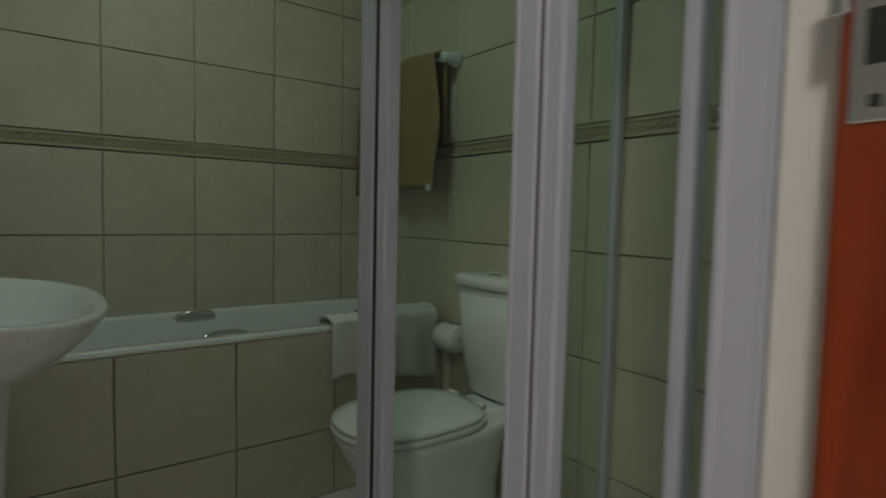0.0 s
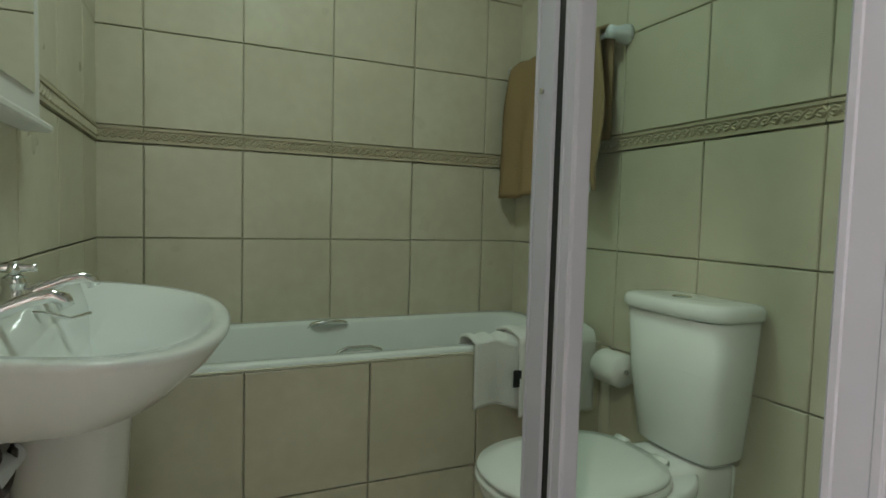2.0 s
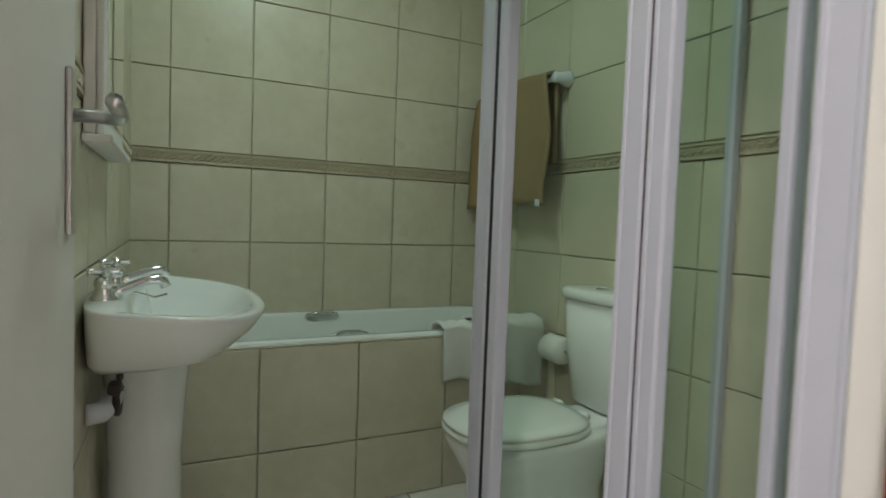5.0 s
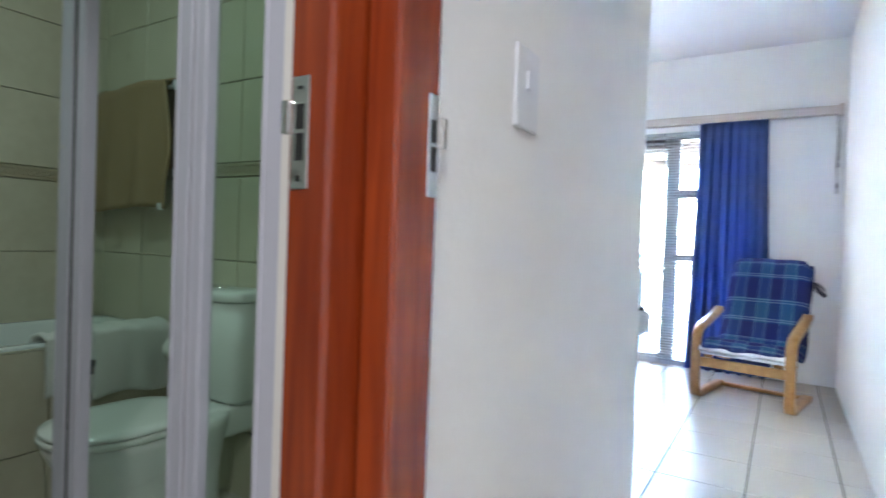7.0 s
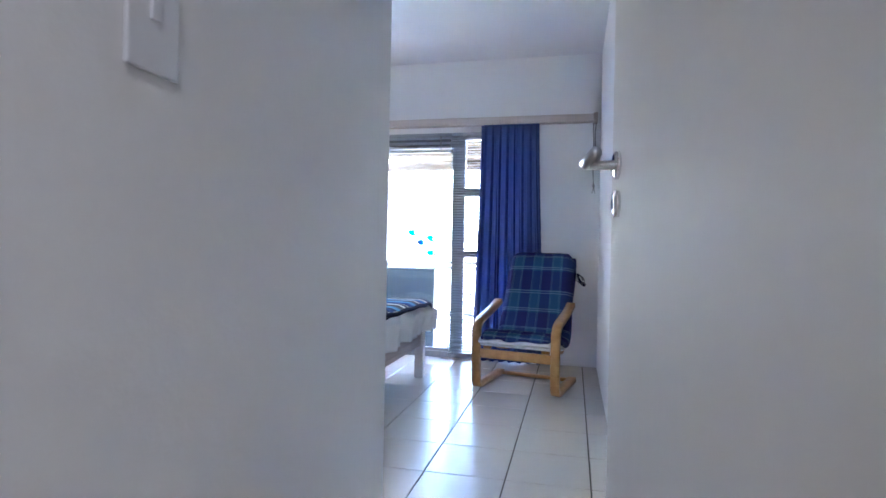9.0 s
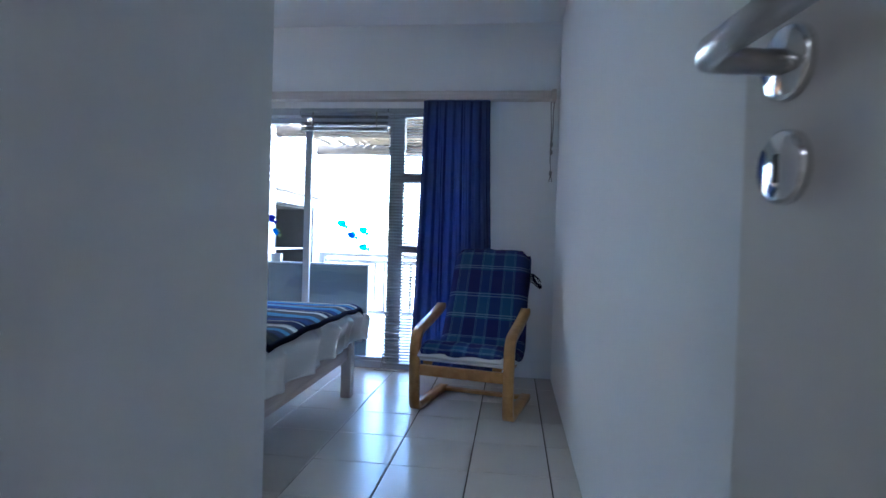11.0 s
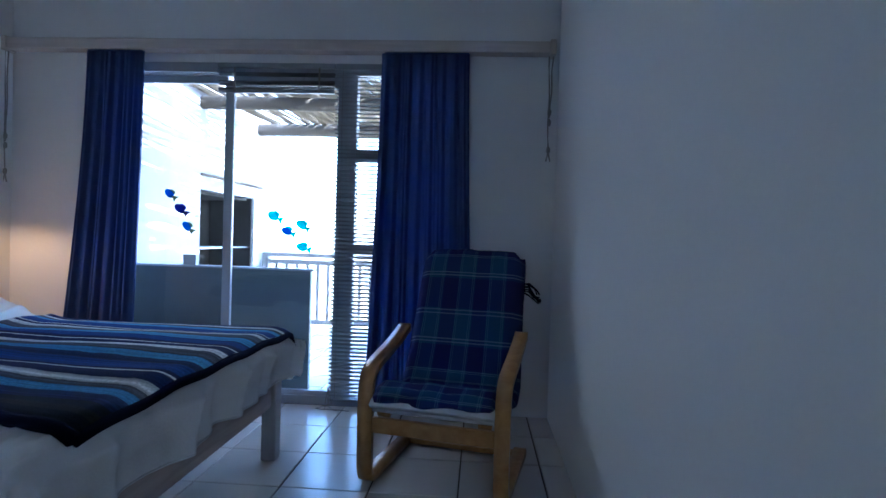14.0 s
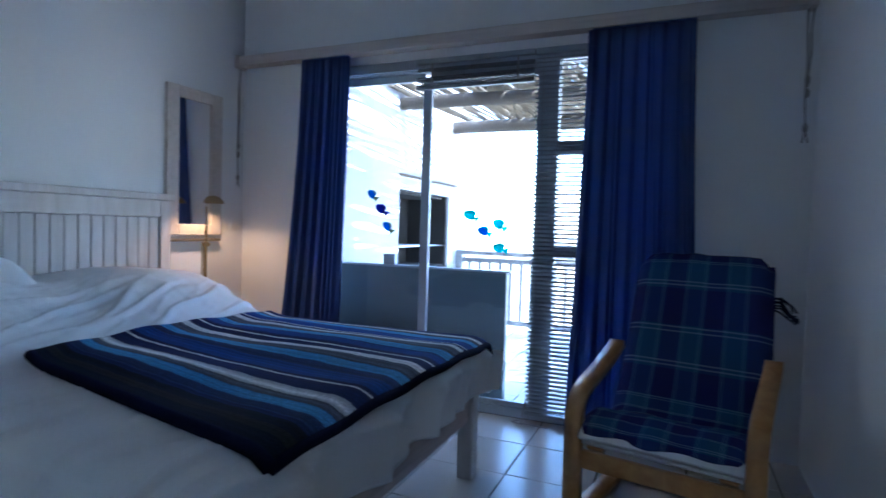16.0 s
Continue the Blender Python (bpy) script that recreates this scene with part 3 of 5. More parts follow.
cloth_over("bath_mat", "folded white bath mat hanging over the bath edge", M_TOWELW, 2.02, 2.20, TUBZ + 0.018, TUBY - 0.010, 0.215, 0.12, TUBY + 0.105, "bath mat")
bm_ = bpy.data.objects["bath_mat"]
cloth_over("bath_mat", "", M_TOWELW, 2.172, 2.48, TUBZ + 0.034, TUBY - 0.028, 0.265, 0.12, TUBY + 0.118, "bath mat", ob=bm_)
part("label", boxed(2.150, 2.178, TUBY - 0.046, TUBY - 0.040, TUBZ - 0.13, TUBZ - 0.075), M_RUBBER, bm_, "dark sewn label")
rail_t = thing("towel_rail", "white towel rail on the tiled wall", "towel rail", loc=(2.53, 3.3, 1.66))
part("towel_label", boxed(2.436, 2.440, 3.005, 3.035, 1.145, 1.175), M_PLASTIC, rail_t, "small white sewn label")
part("bar", tube(bmesh.new(), [(2.475, 2.965, 1.675), (2.475, 3.60, 1.675)], 0.009, 12), M_PLASTIC, rail_t, "", True)
for y in (2.965, 3.60):
    part("bracket", tube(bmesh.new(), [(2.546 - 0.0135, y, 1.675), (2.515, y, 1.675), (2.49, y, 1.675), (2.458, y, 1.675)], [0.034, 0.032, 0.020, 0.022], 20), M_PLASTIC, rail_t, "round white bracket", True)
cloth_over("bath_towel", "brown terry bath towel hanging on the rail", M_TOWELB, 2.995, 3.565, 1.687, 2.455, 0.54, 0.36, 2.492, "towel", along="y")

# toilet
toilet = thing("toilet", "white ceramic close-coupled toilet with closed lid", "toilet", loc=(2.2, 2.53, 0))
TY = 2.56


def egg(x_front, x_back, z, half, n=40):
    """Rounded outline, pointing towards -x."""
    out = []
    mid = x_front + half * 1.15
    for k in range(n):
        a = 2 * math.pi * k / n
        c, s = math.cos(a), math.sin(a)
        x = mid - (mid - x_front) * c if c > 0 else mid - (x_back - mid) * math.copysign(abs(c) ** 0.5, c)
        out.append((x, TY + half * math.copysign(abs(s) ** 0.85, s), z))
    return out


bm = bmesh.new()
loft(bm, [egg(1.96, 2.40, 0.0, 0.105), egg(1.97, 2.40, 0.10, 0.10), egg(1.94, 2.40, 0.20, 0.115), egg(1.87, 2.40, 0.31, 0.155), egg(1.835, 2.41, 0.38, 0.178), egg(1.828, 2.41, 0.405, 0.18), egg(1.845, 2.40, 0.41, 0.17)])
part("bowl", bm, M_CERAMIC, toilet, "", True)
part("shelf", boxed(2.22, 2.53, TY - 0.10, TY + 0.10, 0.30, 0.425, bevel=0.03, seg=4), M_CERAMIC, toilet, "", True)
bm = bmesh.new()
loft(bm, [egg(1.827, 2.30, 0.411, 0.182), egg(1.820, 2.30, 0.418, 0.186), egg(1.820, 2.30, 0.428, 0.186), egg(1.827, 2.30, 0.432, 0.182)])
part("seat", bm, M_SEAT, toilet, "", True)
bm = bmesh.new()
loft(bm, [egg(1.828, 2.29, 0.434, 0.181), egg(1.822, 2.29, 0.440, 0.185), egg(1.825, 2.29, 0.449, 0.182), egg(1.88, 2.25, 0.456, 0.14), egg(1.99, 2.20, 0.458, 0.06)])
part("lid", bm, M_SEAT, toilet, "", True)
for y in (-0.07, 0.07):
    part("lid_hinge", tube(bmesh.new(), [(2.285, TY + y - 0.02, 0.445), (2.285, TY + y + 0.02, 0.445)], 0.012, 12), M_SEAT, toilet, "", True)
CY0, CY1 = 2.385, 2.735
ccy = (CY0 + CY1) / 2


def bowed(x, z, rx, ry, bow):
    """A cistern outline: straight back, bowed front with rounded corners."""
    return [(px - bow * max(0.0, 1 - ((py - ccy) / ry) ** 2) * (px < x), py, z) for px, py, _ in oval(x, ccy, z, rx, ry, 56, 5.5)]


bm = bmesh.new()
loft(bm, [bowed(2.462, 0.425, 0.062, 0.118, 0.012), bowed(2.455, 0.442, 0.075, 0.132, 0.016), bowed(2.446, 0.62, 0.084, 0.152, 0.020), bowed(2.442, 0.808, 0.090, 0.166, 0.022)])
part("cistern", bm, M_CERAMIC, toilet, "", True)
bm = bmesh.new()
loft(bm, [bowed(2.440, 0.8085, 0.094, 0.172, 0.022), bowed(2.438, 0.815, 0.097, 0.176, 0.024), bowed(2.438, 0.834, 0.097, 0.176, 0.024), bowed(2.438, 0.844, 0.092, 0.171, 0.022), bowed(2.438, 0.849, 0.078, 0.156, 0.018), bowed(2.438, 0.851, 0.040, 0.10, 0.008)])
cl = part("cistern_lid", bm, M_CERAMIC, toilet, "", True)
part("flush_button", tube(bmesh.new(), [(2.405, ccy, 0.849), (2.405, ccy, 0.8535), (2.405, ccy, 0.855)], [0.026, 0.025, 0.018], 24), M_CHROME, cl, "chrome flush button", True)
part("inlet_pipe", tube(bmesh.new(), [(2.526, 2.47, 0.06), (2.526, 2.47, 0.40), (2.50, 2.50, 0.43)], 0.006, 10), M_SEAT, toilet, "white inlet pipe", True)

tp = thing("toilet_roll", "white toilet roll on a wall holder", "toilet roll", loc=(2.48, 2.88, 0.565))
part("roll", tube(bmesh.new(), [(2.468, 2.83, 0.565), (2.468, 2.84, 0.565), (2.468, 2.93, 0.565), (2.468, 2.94, 0.565)], [0.05, 0.055, 0.055, 0.05], 28), M_TOWELW, tp, "", True)
part("holder", tube(bmesh.new(), [(2.532, 2.96, 0.605), (2.49, 2.96, 0.595), (2.468, 2.955, 0.565), (2.468, 2.82, 0.565)], 0.007, 10), M_CHROME, tp, "chrome holder", True)

brush = thing("toilet_brush", "toilet brush with a chrome handle in a white holder", "toilet brush", loc=(2.43, 2.30, 0))
part("holder", tube(bmesh.new(), [(2.43, 2.30, 0.0), (2.43, 2.30, 0.02), (2.43, 2.30, 0.16), (2.43, 2.30, 0.17)], [0.05, 0.052, 0.044, 0.04], 20), M_PLASTIC, brush, "", True)
part("handle", tube(bmesh.new(), [(2.43, 2.30, 0.171), (2.43, 2.30, 0.385), (2.43, 2.30, 0.39), (2.43, 2.30, 0.408), (2.43, 2.30, 0.412)], [0.006, 0.006, 0.011, 0.011, 0.005], 12), M_CHROME, brush, "chrome handle", True)

# basin
basin = thing("pedestal_basin", "white ceramic pedestal basin with chrome taps", "basin", loc=(1.0, 2.66, 0))
NB, BCY, BZ = 48, 2.615, 0.852

PDY = 2.65


def dee(x_front, half, z, back=0.904, n=NB, p=2.3, rise=0.0, near=1.24):
    """Outline of the basin, straight along the wall; its top climbs towards the tap deck."""
    out = []
    for k in range(n):
        a = 2 * math.pi * k / n
        c, s = math.cos(a), math.sin(a)
        mid = back + (x_front - back) * 0.42
        x = mid + (x_front - mid) * abs(c) ** (2 / p) if c > 0 else mid - (mid - back) * abs(c) ** (2 / 6)
        reach = half * (0.94 if s > 0 else near)
        up = min(1.0, max(0.0, (1.27 - x) / 0.366))
        out.append((x, BCY + reach * math.copysign(abs(s) ** (2 / (p if c > 0 else 7.0)), s), z + rise * up))
    return out


UPR = 0.038
bm = bmesh.new()
loft(bm, [dee(1.06, 0.12, BZ - 0.130, near=1.4), dee(1.11, 0.18, BZ - 0.120, rise=0.006, near=1.5), dee(1.195, 0.265, BZ - 0.090, rise=0.014, near=1.42), dee(1.245, 0.318, BZ - 0.045, rise=0.03, near=1.31), dee(1.268, 0.343, BZ - 0.012, rise=UPR), dee(1.268, 0.345, BZ - 0.003, rise=UPR), dee(1.262, 0.339, BZ, rise=UPR),
          [(max(x, 0.972), y, z) for x, y, z in dee(1.238, 0.312, BZ - 0.002, rise=UPR)], [(max(x, 0.995), y, z) for x, y, z in dee(1.222, 0.275, BZ - 0.03, rise=0.01)], [(max(x, 1.01), y, z) for x, y, z in dee(1.18, 0.18, BZ - 0.078)], [(max(x, 1.03), y, z) for x, y, z in dee(1.13, 0.08, BZ - 0.098)]])
part("bowl", bm, M_CERAMIC, basin, "", True)
bm = bmesh.new()
loft(bm, [oval(1.0, PDY, 0.0, 0.095, 0.125, 32, 2.6), oval(1.0, PDY, 0.05, 0.09, 0.118, 32, 2.6), oval(1.0, PDY, 0.45, 0.084, 0.108, 32, 2.6), oval(1.003, PDY, 0.62, 0.092, 0.118, 32, 2.6), oval(1.003, PDY, 0.69, 0.098, 0.130, 32, 2.6), oval(1.003, PDY, BZ - 0.115, 0.10, 0.138, 32, 2.6)])
part("pedestal", bm, M_CERAMIC, basin, "", True)
for ty in (2.345, 2.575):
    zt = BZ + UPR - 0.005
    tap = part("tap", tube(bmesh.new(), [(0.936, ty, zt), (0.936, ty, zt + 0.006), (0.936, ty, zt + 0.012), (0.936, ty, zt + 0.028), (0.936, ty, zt + 0.033), (0.936, ty, zt + 0.045), (0.936, ty, zt + 0.050)], [0.025, 0.025, 0.021, 0.016, 0.019, 0.017, 0.009], 20), M_CHROME, basin, "chrome pillar tap", True)
    for dx, dy in ((0.03, 0.006), (-0.006, 0.03)):
        part("cross_handle", tube(bmesh.new(), [(0.936 - dx, ty - dy, zt + 0.059), (0.936 - dx * 0.75, ty - dy * 0.75, zt + 0.059), (0.936, ty, zt + 0.059), (0.936 + dx * 0.75, ty + dy * 0.75, zt + 0.059), (0.936 + dx, ty + dy, zt + 0.059)], [0.009, 0.006, 0.009, 0.006, 0.009], 10), M_CHROME, tap, "chrome cross handle", True)
    part("handle_stem", tube(bmesh.new(), [(0.936, ty, zt + 0.048), (0.936, ty, zt + 0.070)], 0.007, 10), M_CHROME, tap, "", True)
    part("spout", tube(bmesh.new(), [(0.940, ty, zt + 0.012), (0.965, ty + 0.008, zt + 0.020), (1.005, ty + 0.020, zt + 0.036), (1.028, ty + 0.026, zt + 0.040), (1.040, ty + 0.029, zt + 0.034), (1.044, ty + 0.030, zt + 0.024)], [0.014, 0.012, 0.010, 0.010, 0.011, 0.011], 12), M_CHROME, tap, "", True)
part("chain", tube(bmesh.new(), [(0.945, 2.48, BZ + 0.034), (0.985, 2.52, BZ + 0.026), (1.02, 2.535, BZ + 0.012), (1.045, 2.56, BZ + 0.016)], 0.003, 8), M_CHROME, basin, "", True)
part("waste_pipe", tube(bmesh.new(), [(0.904, 2.36, 0.655), (0.93, 2.37, 0.655), (0.94, 2.42, 0.655), (0.945, 2.50, 0.66)], 0.021, 14), M_PLASTIC, basin, "white waste pipe", True)
part("hose", tube(bmesh.new(), [(0.955, 2.425 + 0.048 * math.cos(0.35 * k - 3.3), 0.685 + 0.05 * math.sin(0.35 * k - 3.3)) for k in range(13)] + [(0.955, 2.44, 0.745)], 0.0075, 10), M_HOSE, basin, "dark brown rubber hose", True)
part("valve", boxed(0.940, 0.966, 2.352, 2.392, 0.69, 0.715, bevel=0.008), M_HOSE, basin, "dark stop valve")
part("overflow", tube(bmesh.new(), [(0.982, BCY - 0.02, BZ - 0.045), (0.988, BCY - 0.02, BZ - 0.045)], 0.009, 12), M_RUBBER, basin)

cab = thing("bathroom_cabinet", "cream framed wall cabinet with a mirrored door", "cabinet", loc=(0.92, 2.52, 1.2))
part("body", boxed(0.904, 0.925, 2.30, 2.75, 1.205, 1.80, bevel=0.004), M_DOOR, cab)
cd = part("door", boxed(0.9255, 0.938, 2.30, 2.75, 1.205, 1.80, bevel=0.004), M_DOOR, cab)
part("glass", boxed(0.9385, 0.941, 2.345, 2.70, 1.25, 1.755), M_MIRROR, cd, "small mirror")
part("shelf", boxed(0.904, 0.955, 2.28, 2.77, 1.188, 1.204, bevel=0.004), M_DOOR, cab)

# shower
shower = thing("shower_enclosure", "white framed glass shower enclosure with sliding door", "shower", loc=(1.71, 1.85, 0))
SH = 1.95


def stile(nm, x0, x1, y0, y1):
    """An extruded upright; the wide ones have a low bead along each edge."""
    bm = boxed(x0, x1, y0, y1, 0.06, SH, bevel=0.004)
    w = 0.009
    for y in (y0 + w * 0.8, y1 - w * 0.8) if y1 - y0 > 0.03 else ():
        box(bm, x0 - 0.0015, x0 + 0.002, y - w / 2, y + w / 2, 0.0605, SH - 0.0005, bevel=0.0015, seg=1)
    return part(nm, bm, M_ALU, shower)


stile("corner_post", 1.700, 1.732, 2.168, 2.226)
part("seal", boxed(1.7025, 1.725, 2.1515, 2.1675, 0.06, SH), M_RUBBER, shower, "black rubber seal")
stile("door_stile", 1.700, 1.730, 2.115, 2.151)
stile("door_stile", 1.684, 1.712, 1.696, 1.746)
part("seal", boxed(1.686, 1.708, 1.6905, 1.6955, 0.06, SH), M_HOSE, shower, "dark gap between the stiles")
stile("door_stile", 1.682, 1.708, 1.650, 1.690)
stile("edge_stile", 1.682, 1.712, 1.472, 1.490)
stile("wall_profile", 1.600, 1.698, 1.3535, 1.406)
part("screw", tube(bmesh.new(), [(1.6955, 2.197, 1.245), (1.6935, 2.197, 1.245)], 0.005, 12), M_STEEL, shower, "small steel screw head")
stile("wall_profile", 2.505, 2.534, 2.165, 2.195)
part("top_rail", boxed(1.685, 1.730, 1.380, 2.228, SH, SH + 0.04, bevel=0.004), M_ALU, shower)
part("top_rail", boxed(1.731, 2.534, 2.165, 2.200, SH, SH + 0.04, bevel=0.004), M_ALU, shower)
part("bottom_rail", boxed(1.685, 1.730, 1.380, 2.228, 0.025, 0.0595, bevel=0.004), M_ALU, shower)
part("tray", boxed(1.70, 2.534, 1.437, 2.21, 0.0, 0.0245, bevel=0.006), M_CERAMIC, shower, "low white shower tray")
for nm, d in (("side_pane", (1.690, 1.694, 1.4085, 1.4715, 0.06, SH)), ("fixed_pane", (1.702, 1.706, 1.4905, 1.6495, 0.06, SH)), ("rear_pane", (1.733, 2.504, 2.178, 2.183, 0.06, SH))):
    g = part(nm, boxed(*d), M_SHGLASS, shower, "clear greenish glass")
    g.visible_shadow = False

# ceiling lamps that light the bathroom and the hall
for nm, x, y, z in (("bathroom_ceiling_lamp", 1.45, 2.6, 2.60), ("hall_ceiling_lamp", 0.2, 0.45, 2.66)):
    cl = thing(nm, "round white ceiling lamp", "ceiling lamp", loc=(x, y, CEIL))
    part("base", tube(bmesh.new(), [(x, y, CEIL - 0.001), (x, y, z)], 0.10, 24), M_PLASTIC, cl)

# ---- bedroom ----
# bed
bed = thing("bed", "whitewashed pine double bed frame", "bed", loc=(4.88, 2.7, 0))
X0, X1, FY, HY = 4.14, 5.64, 1.735, 3.70
for x in (X0, X1 - 0.07):
    part("leg", boxed(x, x + 0.07, FY - 0.02, FY + 0.05, 0, 0.385, bevel=0.006), M_WHITEWOOD, bed)
    part("leg", boxed(x, x + 0.07, HY - 0.06, HY, 0, 0.36, bevel=0.006), M_WHITEWOOD, bed)
part("foot_rail", boxed(X0 + 0.071, X1 - 0.071, FY, FY + 0.035, 0.255, 0.368, bevel=0.005), M_PINE, bed)
for x in (X0 + 0.005, X1 - 0.04):
    part("side_rail", boxed(x, x + 0.035, FY + 0.051, HY - 0.061, 0.255, 0.36, bevel=0.005), M_PINE, bed)
part("slat_base", boxed(X0 + 0.041, X1 - 0.041, FY + 0.052, HY - 0.062, 0.30, 0.345), M_PINE, bed)
mat_ = thing("mattress", "white covered mattress on the bed frame", "mattress", loc=(4.88, 2.7, 0.36))
part("cover", boxed(X0 + 0.02, X1 - 0.02, FY + 0.012, HY - 0.02, 0.386, 0.54, bevel=0.04, seg=4), M_SHEET, mat_, "", True)

hb = thing("headboard", "white painted tongue-and-groove headboard", "headboard", loc=(4.95, 3.74, 0))
HX0, HX1 = 4.12, 5.77
for x in (HX0, HX1 - 0.07):
    part("post", boxed(x, x + 0.07, 3.722, 3.772, 0, 1.195, bevel=0.004), M_WHITEWOOD, hb)
part("top_rail", boxed(HX0 + 0.071, HX1 - 0.071, 3.722, 3.765, 1.10, 1.195, bevel=0.004), M_WHITEWOOD, hb)
part("cap", boxed(HX0 - 0.012, HX1 + 0.012, 3.700, 3.778, 1.196, 1.236, bevel=0.008), M_WHITEWOOD, hb)
nb = 22
wb = (HX1 - HX0 - 0.142) / nb
for i in range(nb):
    x = HX0 + 0.071 + i * wb
    part("board", boxed(x + 0.0015, x + wb - 0.0015, 3.735, 3.755, 0.40, 1.099, bevel=0.004, seg=1), M_WHITEWOOD, hb)


# duvet
def bed_top(x, y, creased=True):
    """Height of the made bed."""
    u = (x - X0) / (X1 - X0)
    t = min(1.0, max(0.0, (y - 2.75) / 0.75))
    rise = 0.25 * t * t * (3 - 2 * t)
    pillow = 0.5 + 0.5 * math.cos(4 * math.pi * u)
    rise *= 0.97 - 0.16 * pillow * (1 if 0.2 < u < 0.8 else 0.4)
    z = 0.578 + rise + 0.018 * math.sin(math.pi * min(1, max(0, u)))
    w = noise.noise(Vector((x * 2.6, y * 2.2, 0))) * 0.012
    if not creased:
        return z + w
    c = min(1.0, max(0.0, (y - 2.80) / 0.30))
    # long folds gathered below the pillows, fine wrinkles between them
    low = c * min(1.0, max(0.0, (3.42 - y) / 0.22))
    s = y - 0.32 * x + 0.10 * noise.noise(Vector((x * 2.2, y * 2.2, 8.0)))
    k = abs(noise.noise(Vector((x * 1.7, s * 8.0, 4.0))))
    w += max(0.0, 0.16 - k) * 0.105 * low
    k2 = abs(noise.noise(Vector((x * 3.5, s * 19.0, 7.0))))
    w += max(0.0, 0.18 - k2) * 0.030 * (0.2 + 0.8 * low)
    w += noise.noise(Vector((x * 6, y * 5, 2))) * 0.006 * c
    w += noise.noise(Vector((x * 15, y * 13, 5))) * 0.0018
    # creases that run out towards the open side
    side = min(1.0, max(0.0, (X0 + 0.55 - x) / 0.4))
    k3 = abs(noise.noise(Vector((x * 1.6, y * 8.5 + x * 2.0, 11.0))))
    w += max(0.0, 0.15 - k3) * 0.12 * side
    return z + w


def duvet_fn(u, v):
    # u runs across the bed and down both sides, v from the foot drop to the head
    wid, side_l, side_r, foot = X1 - X0 + 0.10, 0.44, 0.24, 0.235
    length = HY - FY + 0.03
    a = -side_l + u * (wid + side_l + side_r)
    b = -foot + v * (length + foot)
    dx = -a if a < 0 else (a - wid if a > wid else 0.0)
    dy = -b if b < 0 else 0.0
    x = X0 - 0.05 + min(max(a, 0), wid)
    y = FY - 0.035 + max(b, 0)
    y = min(y, 3.69)
    z = bed_top(min(max(x, X0), X1), y)
    d = math.hypot(dx, dy) if dx and dy else dx + dy
    rnd = min(1.0, d / 0.06)
    edge = min(1, min(abs(a), abs(a - wid)) / 0.08) if 0 < a < wid else 0
    edge2 = min(1, b / 0.08) if b > 0 else 0
    z -= 0.022 * (1 - edge * edge2) ** 2
    corner = min(1.0, min(dx, dy) / 0.10) if a > wid else 0.0
    z -= max(0.0, d * (1 - 0.42 * corner) - 0.025 * rnd)
    fold = 0.022 * rnd * math.sin(13 * (b if dx > dy else a) + 3.0 * noise.noise(Vector((a * 2, b * 2, 1))))
    fold += 0.007 * rnd * math.sin(34 * (b if dx > dy else a) + 4.0 * noise.noise(Vector((a * 5, b * 5, 6))))
    along = b if dx > dy else a
    fold += 0.046 * rnd * (1 - abs(math.sin(9.5 * along + 2.2 * noise.noise(Vector((a * 1.7, b * 1.7, 3))) + 1.5 * d))) ** 3
    fold += 0.006 * rnd * noise.noise(Vector((a * 14, b * 14, 9)))
    if dx:
        out = 0.03 * rnd + fold + 0.05 * dx
        x += -out if a < 0 else out * 0.8
    if dy and not dx:
        y += 0.016 * min(1.0, dy / 0.14) ** 1.5 - 0.020 * rnd - 0.75 * fold + 0.004 * math.sin(31 * a)
        z = max(z, 0.376) + 0.003 * rnd * math.sin(17 * a + 2 * noise.noise(Vector((a * 3, 0, 4))))
    elif dy:
        y -= 0.015 * rnd + 0.4 * fold
        x += 0.085 * corner
    return (x, y, max(z, 0.02))


duvet = thing("duvet", "rumpled white cotton duvet over the bed", "duvet", loc=(4.88, 2.7, 0.58))
bm = grid_sheet(bmesh.new(), 230, 230, duvet_fn)
part("cover", bm, M_SHEET, duvet, "", True)
part("hem", tube(bmesh.new(), [duvet_fn(0.0, v / 60) for v in range(61)], 0.004, 6), M_SHEET, duvet, "stitched white hem", True)
part("hem", tube(bmesh.new(), [duvet_fn(u / 80, 0.0) for u in range(20, 70)], 0.004, 6), M_SHEET, duvet, "stitched white hem", True)
pillow = thing("pillow", "white pillow against the headboard", "pillow", loc=(4.55, 3.5, 0.8))


def pillow_fn(sign):
    def fn(u, v):
        x, y = (u - 0.5) * 2, (v - 0.5) * 2
        h = 0.075 * (max(0, 1 - x ** 4) * max(0, 1 - y ** 4)) ** 0.5
        return (4.55 + 0.33 * x * (1 - 0.05 * y * y), 3.52 + 0.14 * y + 0.02 * sign * h, 0.80 + 0.12 * y * 0.6 + sign * h)
    return fn


bm = grid_sheet(bmesh.new(), 20, 16, pillow_fn(1))
part("pillow_case", bm, M_SHEET, pillow, "", True)

blanket = thing("striped_blanket", "folded blue and white striped woollen blanket on the bed", "blanket", loc=(5.0, 2.3, 0.6))


def blanket_pt(u, v, lift):
    y = FY - 0.045 + v * 1.20
    x = (X0 + 0.105 + 0.25 * v) * (1 - u) + (X1 + 0.065 + 0.02 * v) * u
    z = bed_top(min(max(x, X0), X1), max(y, FY), False) + lift
    over = max(0.0, x - (X1 + 0.03))
    z -= over * 1.3
    z -= 0.022 * max(0.0, 1 - v / 0.06) ** 2 + 0.02 * max(0, 1 - (1 - u) / 0.05)
    z += 0.004 * math.sin(9 * u * 3 + 5 * v)
    return (x, y, z)


